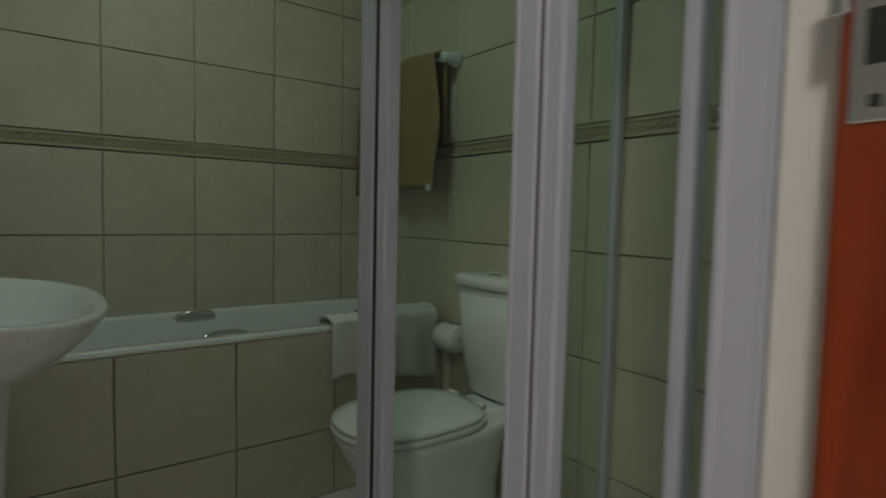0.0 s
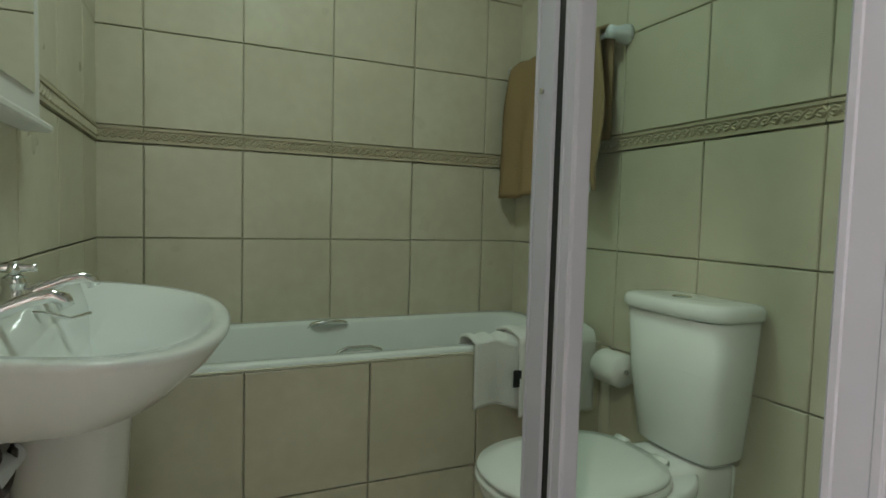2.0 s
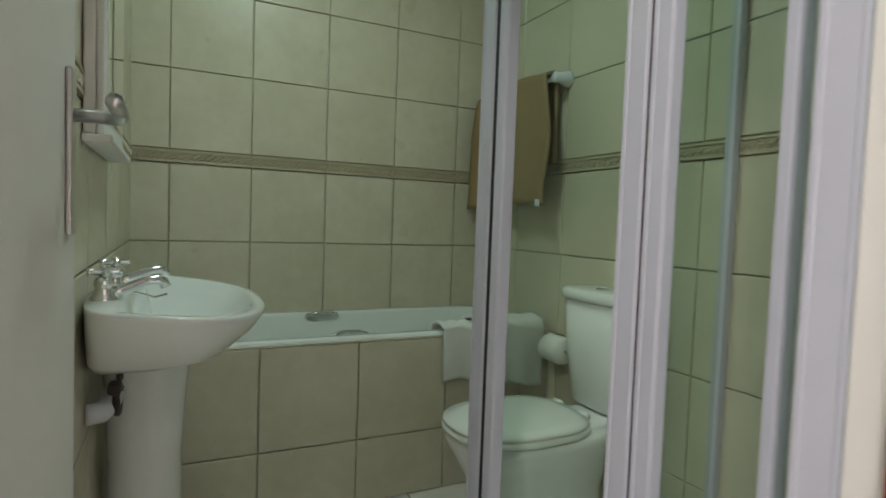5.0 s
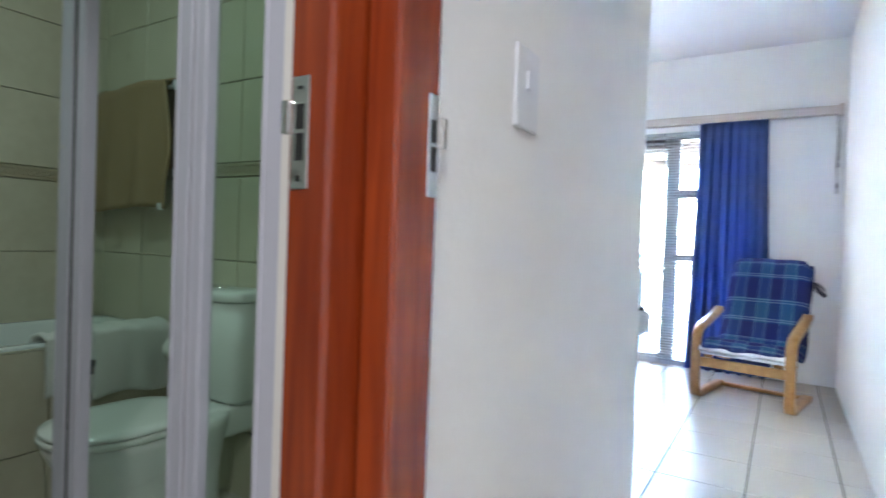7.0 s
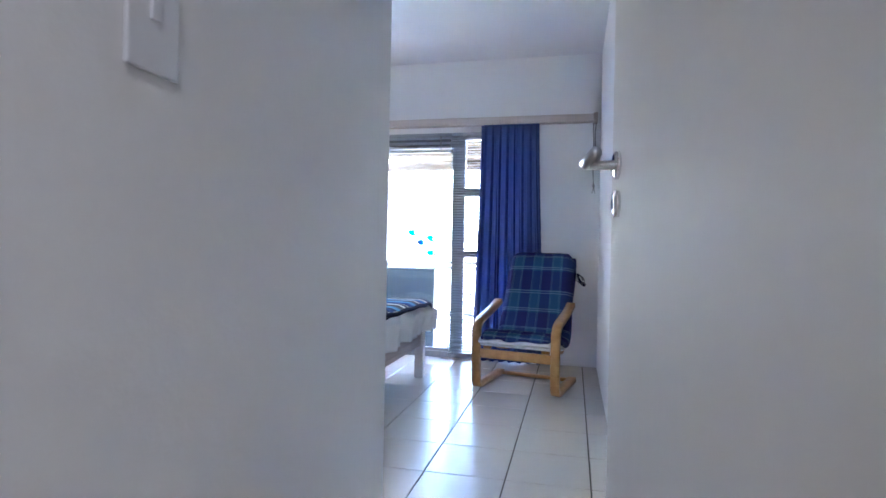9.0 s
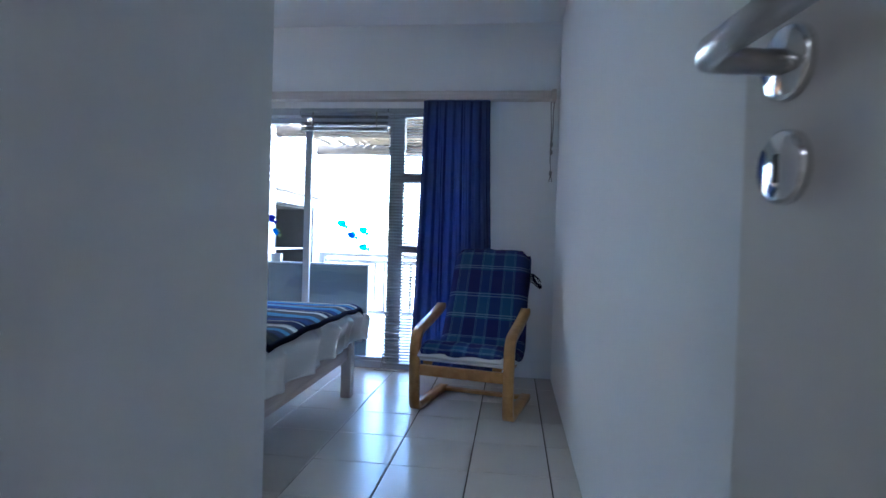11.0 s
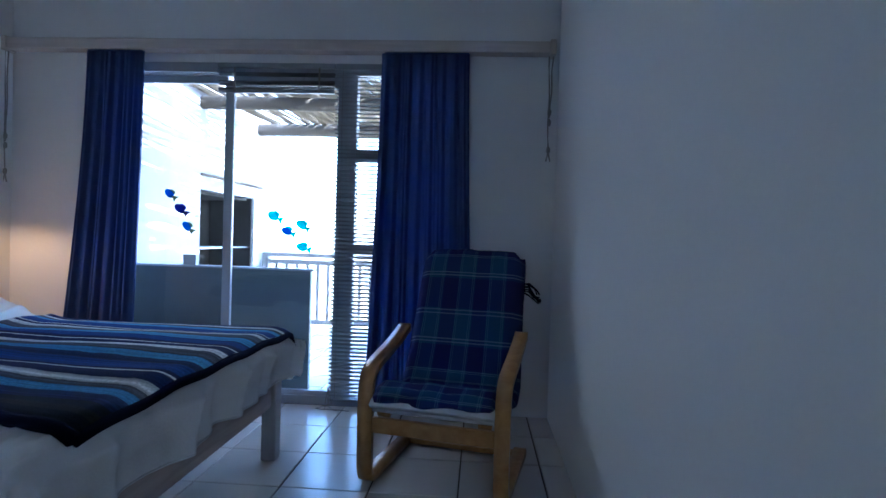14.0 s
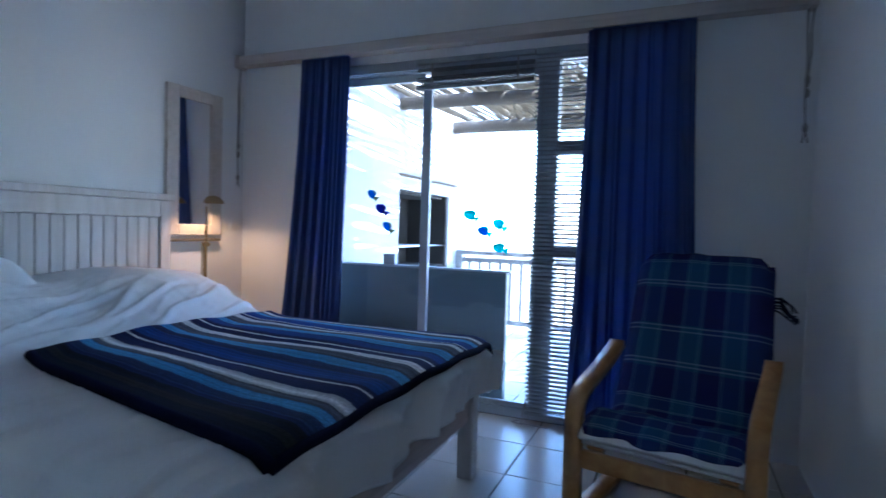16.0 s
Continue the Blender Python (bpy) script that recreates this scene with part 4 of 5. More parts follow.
bm = grid_sheet(bmesh.new(), 90, 60, lambda u, v: blanket_pt(u, v, 0.034))
part("weave", bm, M_BLANKET, blanket, "", True)
# thick dark folded rims
def rim(pts, r):
    return tube(bmesh.new(), pts, r, 10)


p_foot = [blanket_pt(u / 40, 0.0, 0.018) for u in range(41)]
part("foot_border", rim(p_foot, 0.015), M_BLANKEDGE, blanket, "dark navy border", True)
p_side = [blanket_pt(0.0, v / 30, 0.020) for v in range(31)]
part("side_fold", rim(p_side, 0.018), M_BLANKEDGE, blanket, "dark folded edge", True)
p_head = [blanket_pt(u / 40, 1.0, 0.02) for u in range(41)]
part("head_fold", rim(p_head, 0.013), M_BLANKEDGE, blanket, "", True)
p_far = [blanket_pt(1.0, v / 30, 0.02) for v in range(31)]
part("far_fold", rim(p_far, 0.014), M_BLANKEDGE, blanket, "", True)

# armchair, built about its own front middle, then turned into place
chair = thing("armchair", "bent birch armchair with a blue plaid throw", "armchair")
W = 0.645
side_path = smooth_path([(0.56, 0.022), (0.40, 0.022), (0.20, 0.022), (0.055, 0.022), (0.012, 0.05), (0.0, 0.12), (-0.004, 0.28), (0.0, 0.42), (0.03, 0.478), (0.09, 0.505), (0.22, 0.535), (0.38, 0.578), (0.47, 0.61)], 5)
for y0, y1 in ((-W / 2, -W / 2 + 0.06), (W / 2 - 0.06, W / 2)):
    part("side_frame", sweep(bmesh.new(), side_path, y0, y1, 0.036), M_BIRCH, chair, "", True)
part("front_rail", boxed(-0.012, 0.012, -W / 2 + 0.061, W / 2 - 0.061, 0.232, 0.298, bevel=0.005), M_BIRCH, chair)
part("back_runner", boxed(0.50, 0.545, -W / 2 + 0.061, W / 2 - 0.061, 0.010, 0.034, bevel=0.004), M_BIRCH, chair)
seat_path = smooth_path([(-0.022, 0.335), (0.0, 0.352), (0.05, 0.362), (0.20, 0.325), (0.36, 0.285), (0.44, 0.30), (0.50, 0.38), (0.57, 0.56), (0.64, 0.76), (0.70, 0.93)], 6)
for y0 in (-0.245, 0.19):
    part("back_rail", sweep(bmesh.new(), [(x + 0.035, z - 0.035) for x, z in seat_path], y0, y0 + 0.055, 0.022), M_BIRCH, chair, "", True)


def ribbon(path, half, thick, offset, puff, hang=0.0, taper=0.06, rumple=0.006):
    """A soft pad or cloth along the seat line."""
    n = len(path)
    dist = [0.0]
    for p, q in zip(path, path[1:]):
        dist.append(dist[-1] + math.hypot(q[0] - p[0], q[1] - p[1]))

    def fn(u, v):
        f = v * (n - 1)
        i = min(int(f), n - 2)
        t = f - i
        x = path[i][0] * (1 - t) + path[i + 1][0] * t
        z = path[i][1] * (1 - t) + path[i + 1][1] * t
        dx, dz = path[i + 1][0] - path[i][0], path[i + 1][1] - path[i][1]
        L = math.hypot(dx, dz)
        s = (u - 0.5) * 2
        off = offset + puff * (1 - abs(s) ** 4) - hang * max(0, abs(s) - 0.86) / 0.14
        off += rumple * noise.noise(Vector((s * 3, v * 8, 3))) + 0.25 * rumple * math.sin(9 * s + 20 * v) * max(0.0, 1 - v / 0.3)
        return (x - dz / L * off, s * half * (1 - taper * min(1.0, max(0, v - 0.55) / 0.4)), z + dx / L * off)
    return grid_sheet(bmesh.new(), 24, 48, fn, thick=thick, uv=lambda u, v: (u * 2 * half, v * dist[-1]))


part("seat_sling", ribbon(seat_path, 0.258, 0.010, -0.016, 0.0, rumple=0.0), M_SHEET, chair, "", True)
part("cushion", ribbon(seat_path, 0.262, 0.022, 0.010, 0.006, rumple=0.0), M_SHEET, chair, "white seat cushion", True)
throw_path = smooth_path([(-0.006, 0.352), (0.008, 0.378), (0.05, 0.396), (0.10, 0.398), (0.20, 0.366), (0.36, 0.325), (0.425, 0.345), (0.475, 0.42), (0.54, 0.58), (0.61, 0.78), (0.665, 0.935), (0.70, 0.965), (0.745, 0.955)], 6)
part("throw", ribbon(throw_path, 0.286, 0.012, 0.014, 0.010, hang=0.045, taper=0.14, rumple=0.010), M_PLAID, chair, "blue and turquoise plaid throw", True)
part("throw_back", ribbon(smooth_path([(0.745, 0.955), (0.765, 0.90), (0.73, 0.70), (0.68, 0.55)], 6), 0.262, 0.010, 0.0, 0.004), M_PLAID, chair, "", True)
rng = random.Random(4)
for i in range(9):
    z0 = 0.84 - 0.006 * i
    y0 = -0.262
    pts = [(0.70, y0, z0), (0.70, y0 - 0.03, z0 - 0.004 + rng.uniform(-0.01, 0.012)), (0.69 + rng.uniform(-0.02, 0.02), y0 - 0.055 - rng.uniform(0, 0.02), z0 - 0.02 - rng.uniform(0, 0.03)), (0.69, y0 - 0.07 - rng.uniform(0, 0.03), z0 - 0.035 - rng.uniform(0, 0.05))]
    part("tassel", tube(bmesh.new(), pts, 0.004, 6), M_BLANKEDGE, chair)
chair.matrix_basis = pose(5.325, 0.972, 0, 0, 0, -12)

# curtains
def curtain(name, tops, bottoms, folds, x, z0, z1, seed):
    ob = thing(name, "pleated plain blue curtain hanging from the rail", "curtain", "curtains", loc=(x, sum(tops) / 2, z1))
    ph = seed * 1.7

    def fn(u, v):
        k = v ** 1.4
        ya = tops[0] * (1 - k) + bottoms[0] * k
        yb = tops[1] * (1 - k) + bottoms[1] * k
        uu = u + 0.018 * math.sin(2 * math.pi * u * 3 + ph + v)
        amp = 0.010 + 0.009 * min(1, v * 4)
        wave = math.sin(2 * math.pi * folds * uu + 0.5 * math.sin(3 * v + ph)) + 0.35 * math.sin(2 * math.pi * folds * 2.3 * u + ph + 1.5 * v)
        return (x + amp * wave, ya + (yb - ya) * uu, z1 + (z0 - z1) * v + 0.004 * wave)
    bm = grid_sheet(bmesh.new(), 130, 24, fn, thick=0.003)
    part("cloth", bm, M_CURTAIN, ob, "", True)
    part("heading_tape", boxed(x - 0.012, x + 0.012, tops[0] + 0.012, tops[1] - 0.012, z1 + 0.001, z1 + 0.004), M_CURTAIN, ob)
    return ob


curtain("curtain", (0.885, 1.405), (0.80, 1.46), 8, 6.352, 0.015, 2.142, 1)
curtain("curtain", (2.875, 3.245), (2.93, 3.43), 6.5, 6.352, 0.06, 2.142, 2)
rail = thing("curtain_rail", "pale wooden curtain batten fixed across the wall", "curtain rail", loc=(6.38, 2.1, 2.18))
part("batten", boxed(6.335, 6.419, 0.43, 3.755, 2.150, 2.216, bevel=0.005), M_RAIL, rail)
for y in (0.395, 3.756):
    part("end_block", boxed(6.325, 6.419, y, y + 0.034, 2.138, 2.226, bevel=0.005), M_RAIL, rail)


def pull_cord(y, z_end):
    ob = thing("pull_cord", "looped grey curtain cord with knots hanging at the rail end", "cord", "curtain cords", loc=(6.36, y, 2.13))
    for d in (-0.011, 0.009):
        pts = [(6.362, y + d * (1.0 - 0.8 * k / 10) + 0.003 * math.sin(k + d * 90), 2.137 - (2.137 - z_end - (0.22 if d < 0 else 0.0)) * k / 10) for k in range(11)]
        part("cord", tube(bmesh.new(), pts, 0.0042, 6), M_CORD, ob)
    for z in (z_end + 0.25, z_end + 0.03, z_end + 0.19):
        part("knot", tube(bmesh.new(), [(6.362, y, z + 0.024), (6.362, y, z + 0.012), (6.362, y, z - 0.008), (6.362, y, z - 0.018)], [0.004, 0.011, 0.011, 0.005], 10), M_CORD, ob, "", True)
    for d in (-0.012, 0.012):
        part("cord_end", tube(bmesh.new(), [(6.362, y, z_end + 0.02), (6.362, y + d, z_end - 0.035)], 0.004, 6), M_CORD, ob)


pull_cord(0.42, 1.56)
pull_cord(3.772, 1.36)

# glazed door
win = thing("window_1", "grey aluminium sliding balcony door with a narrow side light", "window", loc=(6.5, 2.1, 0))
win["kind"] = "structure"
FX0, FX1 = 6.45, 6.52


def frame_bar(nm, y0, y1, z0, z1, x0=FX0, x1=FX1, mat=M_ALU2):
    return part(nm, boxed(x0, x1, y0, y1, z0, z1, bevel=0.004), mat, win)


frame_bar("frame_head", OY0 + 0.051, OY1 - 0.051, 2.035, OZ1)
frame_bar("frame_sill", OY0 + 0.051, OY1 - 0.051, 0.0, 0.055)
frame_bar("frame_jamb", OY0, OY0 + 0.05, 0.0, OZ1)
frame_bar("frame_jamb", OY1 - 0.05, OY1, 0.0, OZ1)
frame_bar("mullion", 1.575, 1.695, 0.056, 2.034)
frame_bar("meeting_stile", 2.355, 2.412, 0.0775, 1.99, 6.462, 6.49, M_ALU2)
frame_bar("door_rail", 1.696, 2.354, 1.96, 2.034, 6.462, 6.49, M_ALU2)
frame_bar("door_rail", 1.696, 2.354, 0.056, 0.085, 6.462, 6.49)
frame_bar("door_rail", 2.413, OY1 - 0.051, 0.056, 0.085, 6.492, 6.518)
frame_bar("door_rail", 2.413, OY1 - 0.051, 1.99, 2.034, 6.492, 6.518)
frame_bar("transom", OY0 + 0.051, 1.574, 1.515, 1.585)
frame_bar("transom", OY0 + 0.051, 1.574, 0.945, 1.005)
panes = [(2.413, OY1 - 0.051, 0.086, 1.989, 6.502), (1.696, 2.354, 0.086, 1.959, 6.475), (OY0 + 0.051, 1.574, 1.586, 2.034, 6.485), (OY0 + 0.051, 1.574, 1.006, 1.514, 6.485), (OY0 + 0.051, 1.574, 0.056, 0.944, 6.485)]
for y0, y1, z0, z1, x in panes:
    g = part("pane", boxed(x, x + 0.005, y0, y1, z0, z1), M_GLASS, win, "clear glass pane")
    g.visible_shadow = False
part("head_lining", boxed(6.421, 6.449, 2.45, OY1, 2.04, 2.099, bevel=0.003), M_ALU2, win)


# fish stickers on the glass
def fish(y, z, x, size, body_mat, fin_mat, tilt, flip, label):
    ob = thing("fish_sticker", label, "sticker", "fish stickers", loc=(x, y, z))
    c, s = math.cos(tilt), math.sin(tilt)

    def outline(pts):
        bm = bmesh.new()
        front = [bm.verts.new((x - 0.0012, y + flip * size * (a * c - b * s), z + size * (a * s + b * c))) for a, b in pts]
        back = [bm.verts.new((x, v.co.y, v.co.z)) for v in front]
        n = len(pts)
        bm.faces.new(front)
        bm.faces.new(back[::-1])
        for k in range(n):
            bm.faces.new((front[k], back[k], back[(k + 1) % n], front[(k + 1) % n]))
        bmesh.ops.recalc_face_normals(bm, faces=bm.faces[:])
        return bm
    part("body", outline([(0.5 * math.cos(a) if math.cos(a) > -0.75 else -0.42, 0.32 * math.sin(a)) for a in [2 * math.pi * k / 18 for k in range(18)]]), body_mat, ob)
    part("tail", outline([(-0.40, 0.07), (-0.62, 0.20), (-0.86, 0.34), (-0.76, 0.02), (-0.84, -0.30), (-0.62, -0.18), (-0.40, -0.07)]), fin_mat, ob)
    part("fin", outline([(0.28, 0.26), (0.05, 0.47), (-0.28, 0.46), (-0.48, 0.30), (-0.28, 0.20), (0.0, 0.325), (0.22, 0.275)]), fin_mat, ob)


for y, z, sz, bmat, fmat, tl in ((2.785, 1.290, 0.070, M_BLUE1, M_YELLOW, 0.7), (2.715, 1.195, 0.078, M_BLUE2, M_BLUE2, 0.65), (2.665, 1.085, 0.070, M_BLUE1, M_YELLOW, 0.75)):
    fish(y, z, 6.5015, sz, bmat, fmat, tl, 1, "blue tropical fish sticker on the glass")
for y, z, sz, bmat, fmat, tl in ((2.092, 1.165, 0.078, M_TEAL, M_TEAL, 0.5), (2.005, 1.072, 0.072, M_BLUE1, M_TEAL, 0.4), (1.912, 1.115, 0.074, M_TEAL, M_TEAL, 0.6), (1.905, 0.975, 0.072, M_TEAL, M_TEAL, 0.3)):
    fish(y, z, 6.4745, sz, bmat, fmat, tl, 1, "turquoise fish sticker on the glass")

# venetian blinds
blind = thing("venetian_blind", "white venetian blind let down over the side light", "blind", "blinds", loc=(6.42, 1.5, 2.09))
part("head_rail", boxed(6.415, 6.447, 1.20, 1.705, 2.065, 2.098, bevel=0.002), M_SLAT, blind)
sm = None
for i in range(82):
    z = 2.045 - i * 0.0243
    if sm is None:
        bm = bmesh.new()
        prof = [(-0.0125, -0.0085), (-0.007, -0.003), (0.0, 0.0005), (0.007, 0.001), (0.0125, 0.0)]
        sweep(bm, prof, -0.25, 0.25, 0.0016)
        sm = mesh_of("slat", bm, M_SLAT)
    s = new("slat", sm)
    s.parent = blind
    s.matrix_parent_inverse = Matrix.Translation(-blind.location)
    s.location = (6.431, 1.453, z)
for y in (1.24, 1.66):
    part("ladder_cord", tube(bmesh.new(), [(6.4165, y, 2.064), (6.4165, y, 0.052)], 0.0012, 5), M_CORD, blind)
part("bottom_rail", boxed(6.418, 6.445, 1.20, 1.705, 0.036, 0.052, bevel=0.003), M_SLAT, blind)
for k in range(3):
    part("loose_cord", tube(bmesh.new(), [(6.41, 1.70, 0.12), (6.39, 1.71 - 0.02 * k, 0.03), (6.36, 1.66 + 0.05 * k, 0.006), (6.34, 1.55 + 0.07 * k, 0.006)], 0.003, 6), M_CORD, blind)
blind2 = thing("venetian_blind", "venetian blind drawn up in a bundle above the door, slats darkened as backlit", "blind", "blinds", loc=(6.42, 2.08, 2.09))
part("head_rail", boxed(6.415, 6.447, 1.712, 2.445, 2.07, 2.098, bevel=0.002), M_SLAT, blind2)
rng = random.Random(9)
for i in range(15):
    z = 2.04 - i * 0.005 - (0.03 if i > 3 else 0) - (0.012 if i > 9 else 0)
    tilt = rng.uniform(-0.012, 0.012)
    bm = bmesh.new()
    sweep(bm, [(6.419, z), (6.431, z + 0.001), (6.444, z - 0.001)], 1.715, 2.44, 0.0026)
    for v in bm.verts:
        v.co.z += tilt * (v.co.y - 2.08) * 0.6
    # the stack's backlit shade is put into its slat colour
    part("slat", bm, M_SLAT_BACKLIT, blind2)
part("bottom_rail", boxed(6.417, 6.446, 1.715, 2.44, 1.918, 1.934, bevel=0.003), M_SLAT, blind2)
for y in (1.80, 2.33):
    part("ladder_tape", boxed(6.4135, 6.4145, y, y + 0.012, 1.92, 2.07), M_CORD, blind2)

# mirror, shelf, lamp
mir = thing("wall_mirror", "tall narrow mirror in a pale wooden frame", "mirror", loc=(5.98, 3.77, 1.4))
for nm, d in (("frame_side", (5.765, 5.853, 3.752, 3.779, 0.995, 1.905)), ("frame_side", (6.107, 6.195, 3.752, 3.779, 0.995, 1.905)), ("frame_top", (5.854, 6.106, 3.752, 3.779, 1.835, 1.905)), ("frame_bottom", (5.854, 6.106, 3.752, 3.779, 0.995, 1.062))):
    part(nm, boxed(*d, bevel=0.004), M_RAIL, mir)
part("glass", boxed(5.854, 6.106, 3.764, 3.772, 1.0625, 1.8345), M_MIRROR, mir, "mirror glass")
part("ledge", boxed(5.775, 6.175, 3.735, 3.779, 0.955, 0.972, bevel=0.003), M_POLE, mir, "thin dark wooden ledge")
lamp = thing("reading_lamp", "brass reading lamp with a small domed shade", "lamp", loc=(5.92, 3.60, 0))
part("base", tube(bmesh.new(), [(5.92, 3.60, 0.0), (5.92, 3.60, 0.015), (5.92, 3.60, 0.03)], [0.11, 0.105, 0.02], 28), M_BRASS, lamp, "", True)
part("pole", tube(bmesh.new(), [(5.92, 3.60, 0.03), (5.92, 3.60, 1.17), (5.922, 3.60, 1.20), (5.94, 3.60, 1.225)], 0.0065, 10), M_BRASS, lamp, "", True)
bm = bmesh.new()
loft(bm, [oval(5.98, 3.60, 1.195, 0.068, 0.052, 28), oval(5.978, 3.60, 1.212, 0.064, 0.048, 28), oval(5.973, 3.60, 1.232, 0.045, 0.034, 28), oval(5.97, 3.60, 1.242, 0.018, 0.014, 28)], cap_first=False)
part("shade", bm, M_BRASS, lamp, "domed brass shade", True)
part("dimmer", boxed(5.90, 5.94, 3.585, 3.615, 0.93, 0.955, bevel=0.003), M_BRASS, lamp)
for d in (-0.016, 0.0, 0.016):
    part("rod", tube(bmesh.new(), [(5.92 + d, 3.60 + 0.012, 0.93), (5.92 + d, 3.60 + 0.012, 0.70)], 0.0035, 8), M_BRASS, lamp, "", True)

# ---- balcony ----
solid("balcony_floor", boxed(6.601, 9.5, -1.6, 3.9, -0.16, -0.032), M_GROUT, "tiled balcony floor", "floor")
BW = 3.225
bm = bmesh.new()
box(bm, 6.601, 7.745, BW, 3.75, -0.03, 2.75)
box(bm, 8.895, 9.45, BW, 3.75, -0.03, 2.75)
box(bm, 7.745, 8.895, BW, 3.75, -0.03, 0.65)
box(bm, 7.745, 8.895, BW, 3.75, 1.42, 2.75)
solid("wall_balcony", bm, M_PLASTER, "white plastered balcony wall with a built-in fireplace", "wall")
solid("fireplace_recess", boxed(7.746, 8.894, 3.70, 3.749, 0.651, 1.419), M_SOOT, "sooty black back of the built-in barbecue", "fireplace")
bbq = thing("barbecue", "black steel built-in barbecue liner with grid bars", "barbecue", loc=(8.3, 3.4, 0.65))
part("hood", boxed(7.80, 8.84, 3.28, 3.69, 1.385, 1.41, bevel=0.003), M_SOOT, bbq)
part("side_plate", boxed(7.755, 7.785, 3.24, 3.69, 0.66, 1.415, bevel=0.003), M_SOOT, bbq)
part("side_plate", boxed(8.855, 8.885, 3.24, 3.69, 0.66, 1.415, bevel=0.003), M_SOOT, bbq)
part("fire_box", boxed(7.79, 8.85, 3.26, 3.69, 0.655, 0.70, bevel=0.004), M_SOOT, bbq)
for k in range(9):
    part("grid_bar", tube(bmesh.new(), [(7.80, 3.27 + 0.045 * k, 0.90), (8.84, 3.27 + 0.045 * k, 0.90)], 0.006, 6), M_STEEL, bbq)
tongs = thing("rod_rack", "thin wooden rod fixed above the barbecue", "rod", loc=(8.36, 3.2, 1.53))
part("rod", tube(bmesh.new(), [(7.70, 3.195, 1.545), (9.03, 3.195, 1.545)], 0.013, 10), M_POLE, tongs)
for x in (7.75, 8.98):
    part("bracket", boxed(x, x + 0.025, 3.195, 3.2245, 1.53, 1.56, bevel=0.002), M_STEEL, tongs)
screen = thing("low_screen", "grey-green low screen panel with a thin top ledge outside the door", "screen", loc=(6.72, 2.5, 0))
part("panel", boxed(6.70, 6.745, 1.915, 3.15, -0.02, 0.812, bevel=0.004), M_SCREEN, screen)
part("ledge", boxed(6.685, 6.76, 1.895, 3.18, 0.8125, 0.826, bevel=0.003), M_ALU2, screen)
part("foot", boxed(6.67, 6.78, 1.93, 1.99, -0.03, -0.0205, bevel=0.002), M_ALU2, screen)
part("foot", boxed(6.67, 6.78, 3.05, 3.11, -0.03, -0.0205, bevel=0.002), M_ALU2, screen)
b_ = thing("small_box", "small white box on the screen ledge", "box", loc=(6.72, 2.75, 0.827))
part("carton", boxed(6.70, 6.745, 2.705, 2.795, 0.8265, 0.8965, bevel=0.003), M_PLASTER, b_)
for y, h in ((2.30, 0.045), (2.26, 0.05), (2.16, 0.035)):
    gl = thing("drinking_glass", "small clear drinking glass on the ledge", "glass", "glasses on the ledge", loc=(6.722, y, 0.8265))
    part("tumbler", tube(bmesh.new(), [(6.722, y, 0.8265), (6.722, y, 0.8265 + h)], [0.016, 0.021], 14), M_GLASS, gl, "", True)

railing = thing("balcony_railing", "pale painted wooden balcony railing", "railing", loc=(9.12, 0.9, 0))
part("top_rail", boxed(9.09, 9.17, -1.5, 3.20, 0.80, 0.845, bevel=0.006), M_RAILPAINT, railing)
part("mid_rail", boxed(9.11, 9.15, -1.5, 3.20, 0.72, 0.7995 - 0.03, bevel=0.004), M_RAILPAINT, railing)
part("bottom_rail", boxed(9.11, 9.15, -1.5, 3.20, 0.06, 0.11, bevel=0.004), M_RAILPAINT, railing)
for k in range(38):
    y = 3.05 - k * 0.118
    part("baluster", boxed(9.115, 9.145, y - 0.016, y + 0.016, 0.1105, 0.7195, bevel=0.003, seg=1), M_RAILPAINT, railing)
for y in (3.17, 1.55, 0.0, -1.45):
    part("post", boxed(9.09, 9.16, y - 0.035, y + 0.035, -0.03, 0.7995, bevel=0.005), M_RAILPAINT, railing)

perg = thing("pergola", "weathered pole pergola roofed with dry laths", "pergola", loc=(8.0, 1.0, 2.2))
for x, z, r in ((6.72, 2.16, 0.045), (7.75, 2.165, 0.055), (9.0, 2.175, 0.065)):
    pts = [(x + 0.01 * math.sin(k * 1.3), BW - 0.001 - k * 0.6, z + 0.006 * math.sin(k * 2.1)) for k in range(9)]
    part("beam", tube(bmesh.new(), pts, r, 14), M_POLE, perg, "round weathered pole", True)
part("post", tube(bmesh.new(), [(9.0, -1.3, -0.03), (9.0, -1.3, 2.11)], 0.06, 14), M_POLE, perg, "", True)
rng = random.Random(12)
y = BW - 0.03
count = 0
while y > -1.0 and count < 296:
    ang = rng.uniform(-0.10, 0.10) + 0.12
    z = 2.245 + rng.uniform(0, 0.02)
    r = rng.uniform(0.009, 0.015)
    xa, xb = 6.62 + rng.uniform(0, 0.05), 9.25 + rng.uniform(-0.1, 0.12)
    pts = [(xa + (xb - xa) * t, min(BW - 0.015, y - ang * (t - 0.5) * (xb - xa) * 0.6 + 0.02 * math.sin(5 * t + count)), z + 0.006 * math.sin(7 * t + count)) for t in (0, 0.25, 0.5, 0.75, 1)]
    part("lath", tube(bmesh.new(), pts, r, 5), M_STICK, perg)
    y -= rng.uniform(0.022, 0.042) if y > 2.70 else rng.uniform(0.010, 0.0175)
    count += 1
solid("ground", boxed(-600, 600, -600, 600, -3.2, -3.0), M_SAND, "dry open ground", "ground")
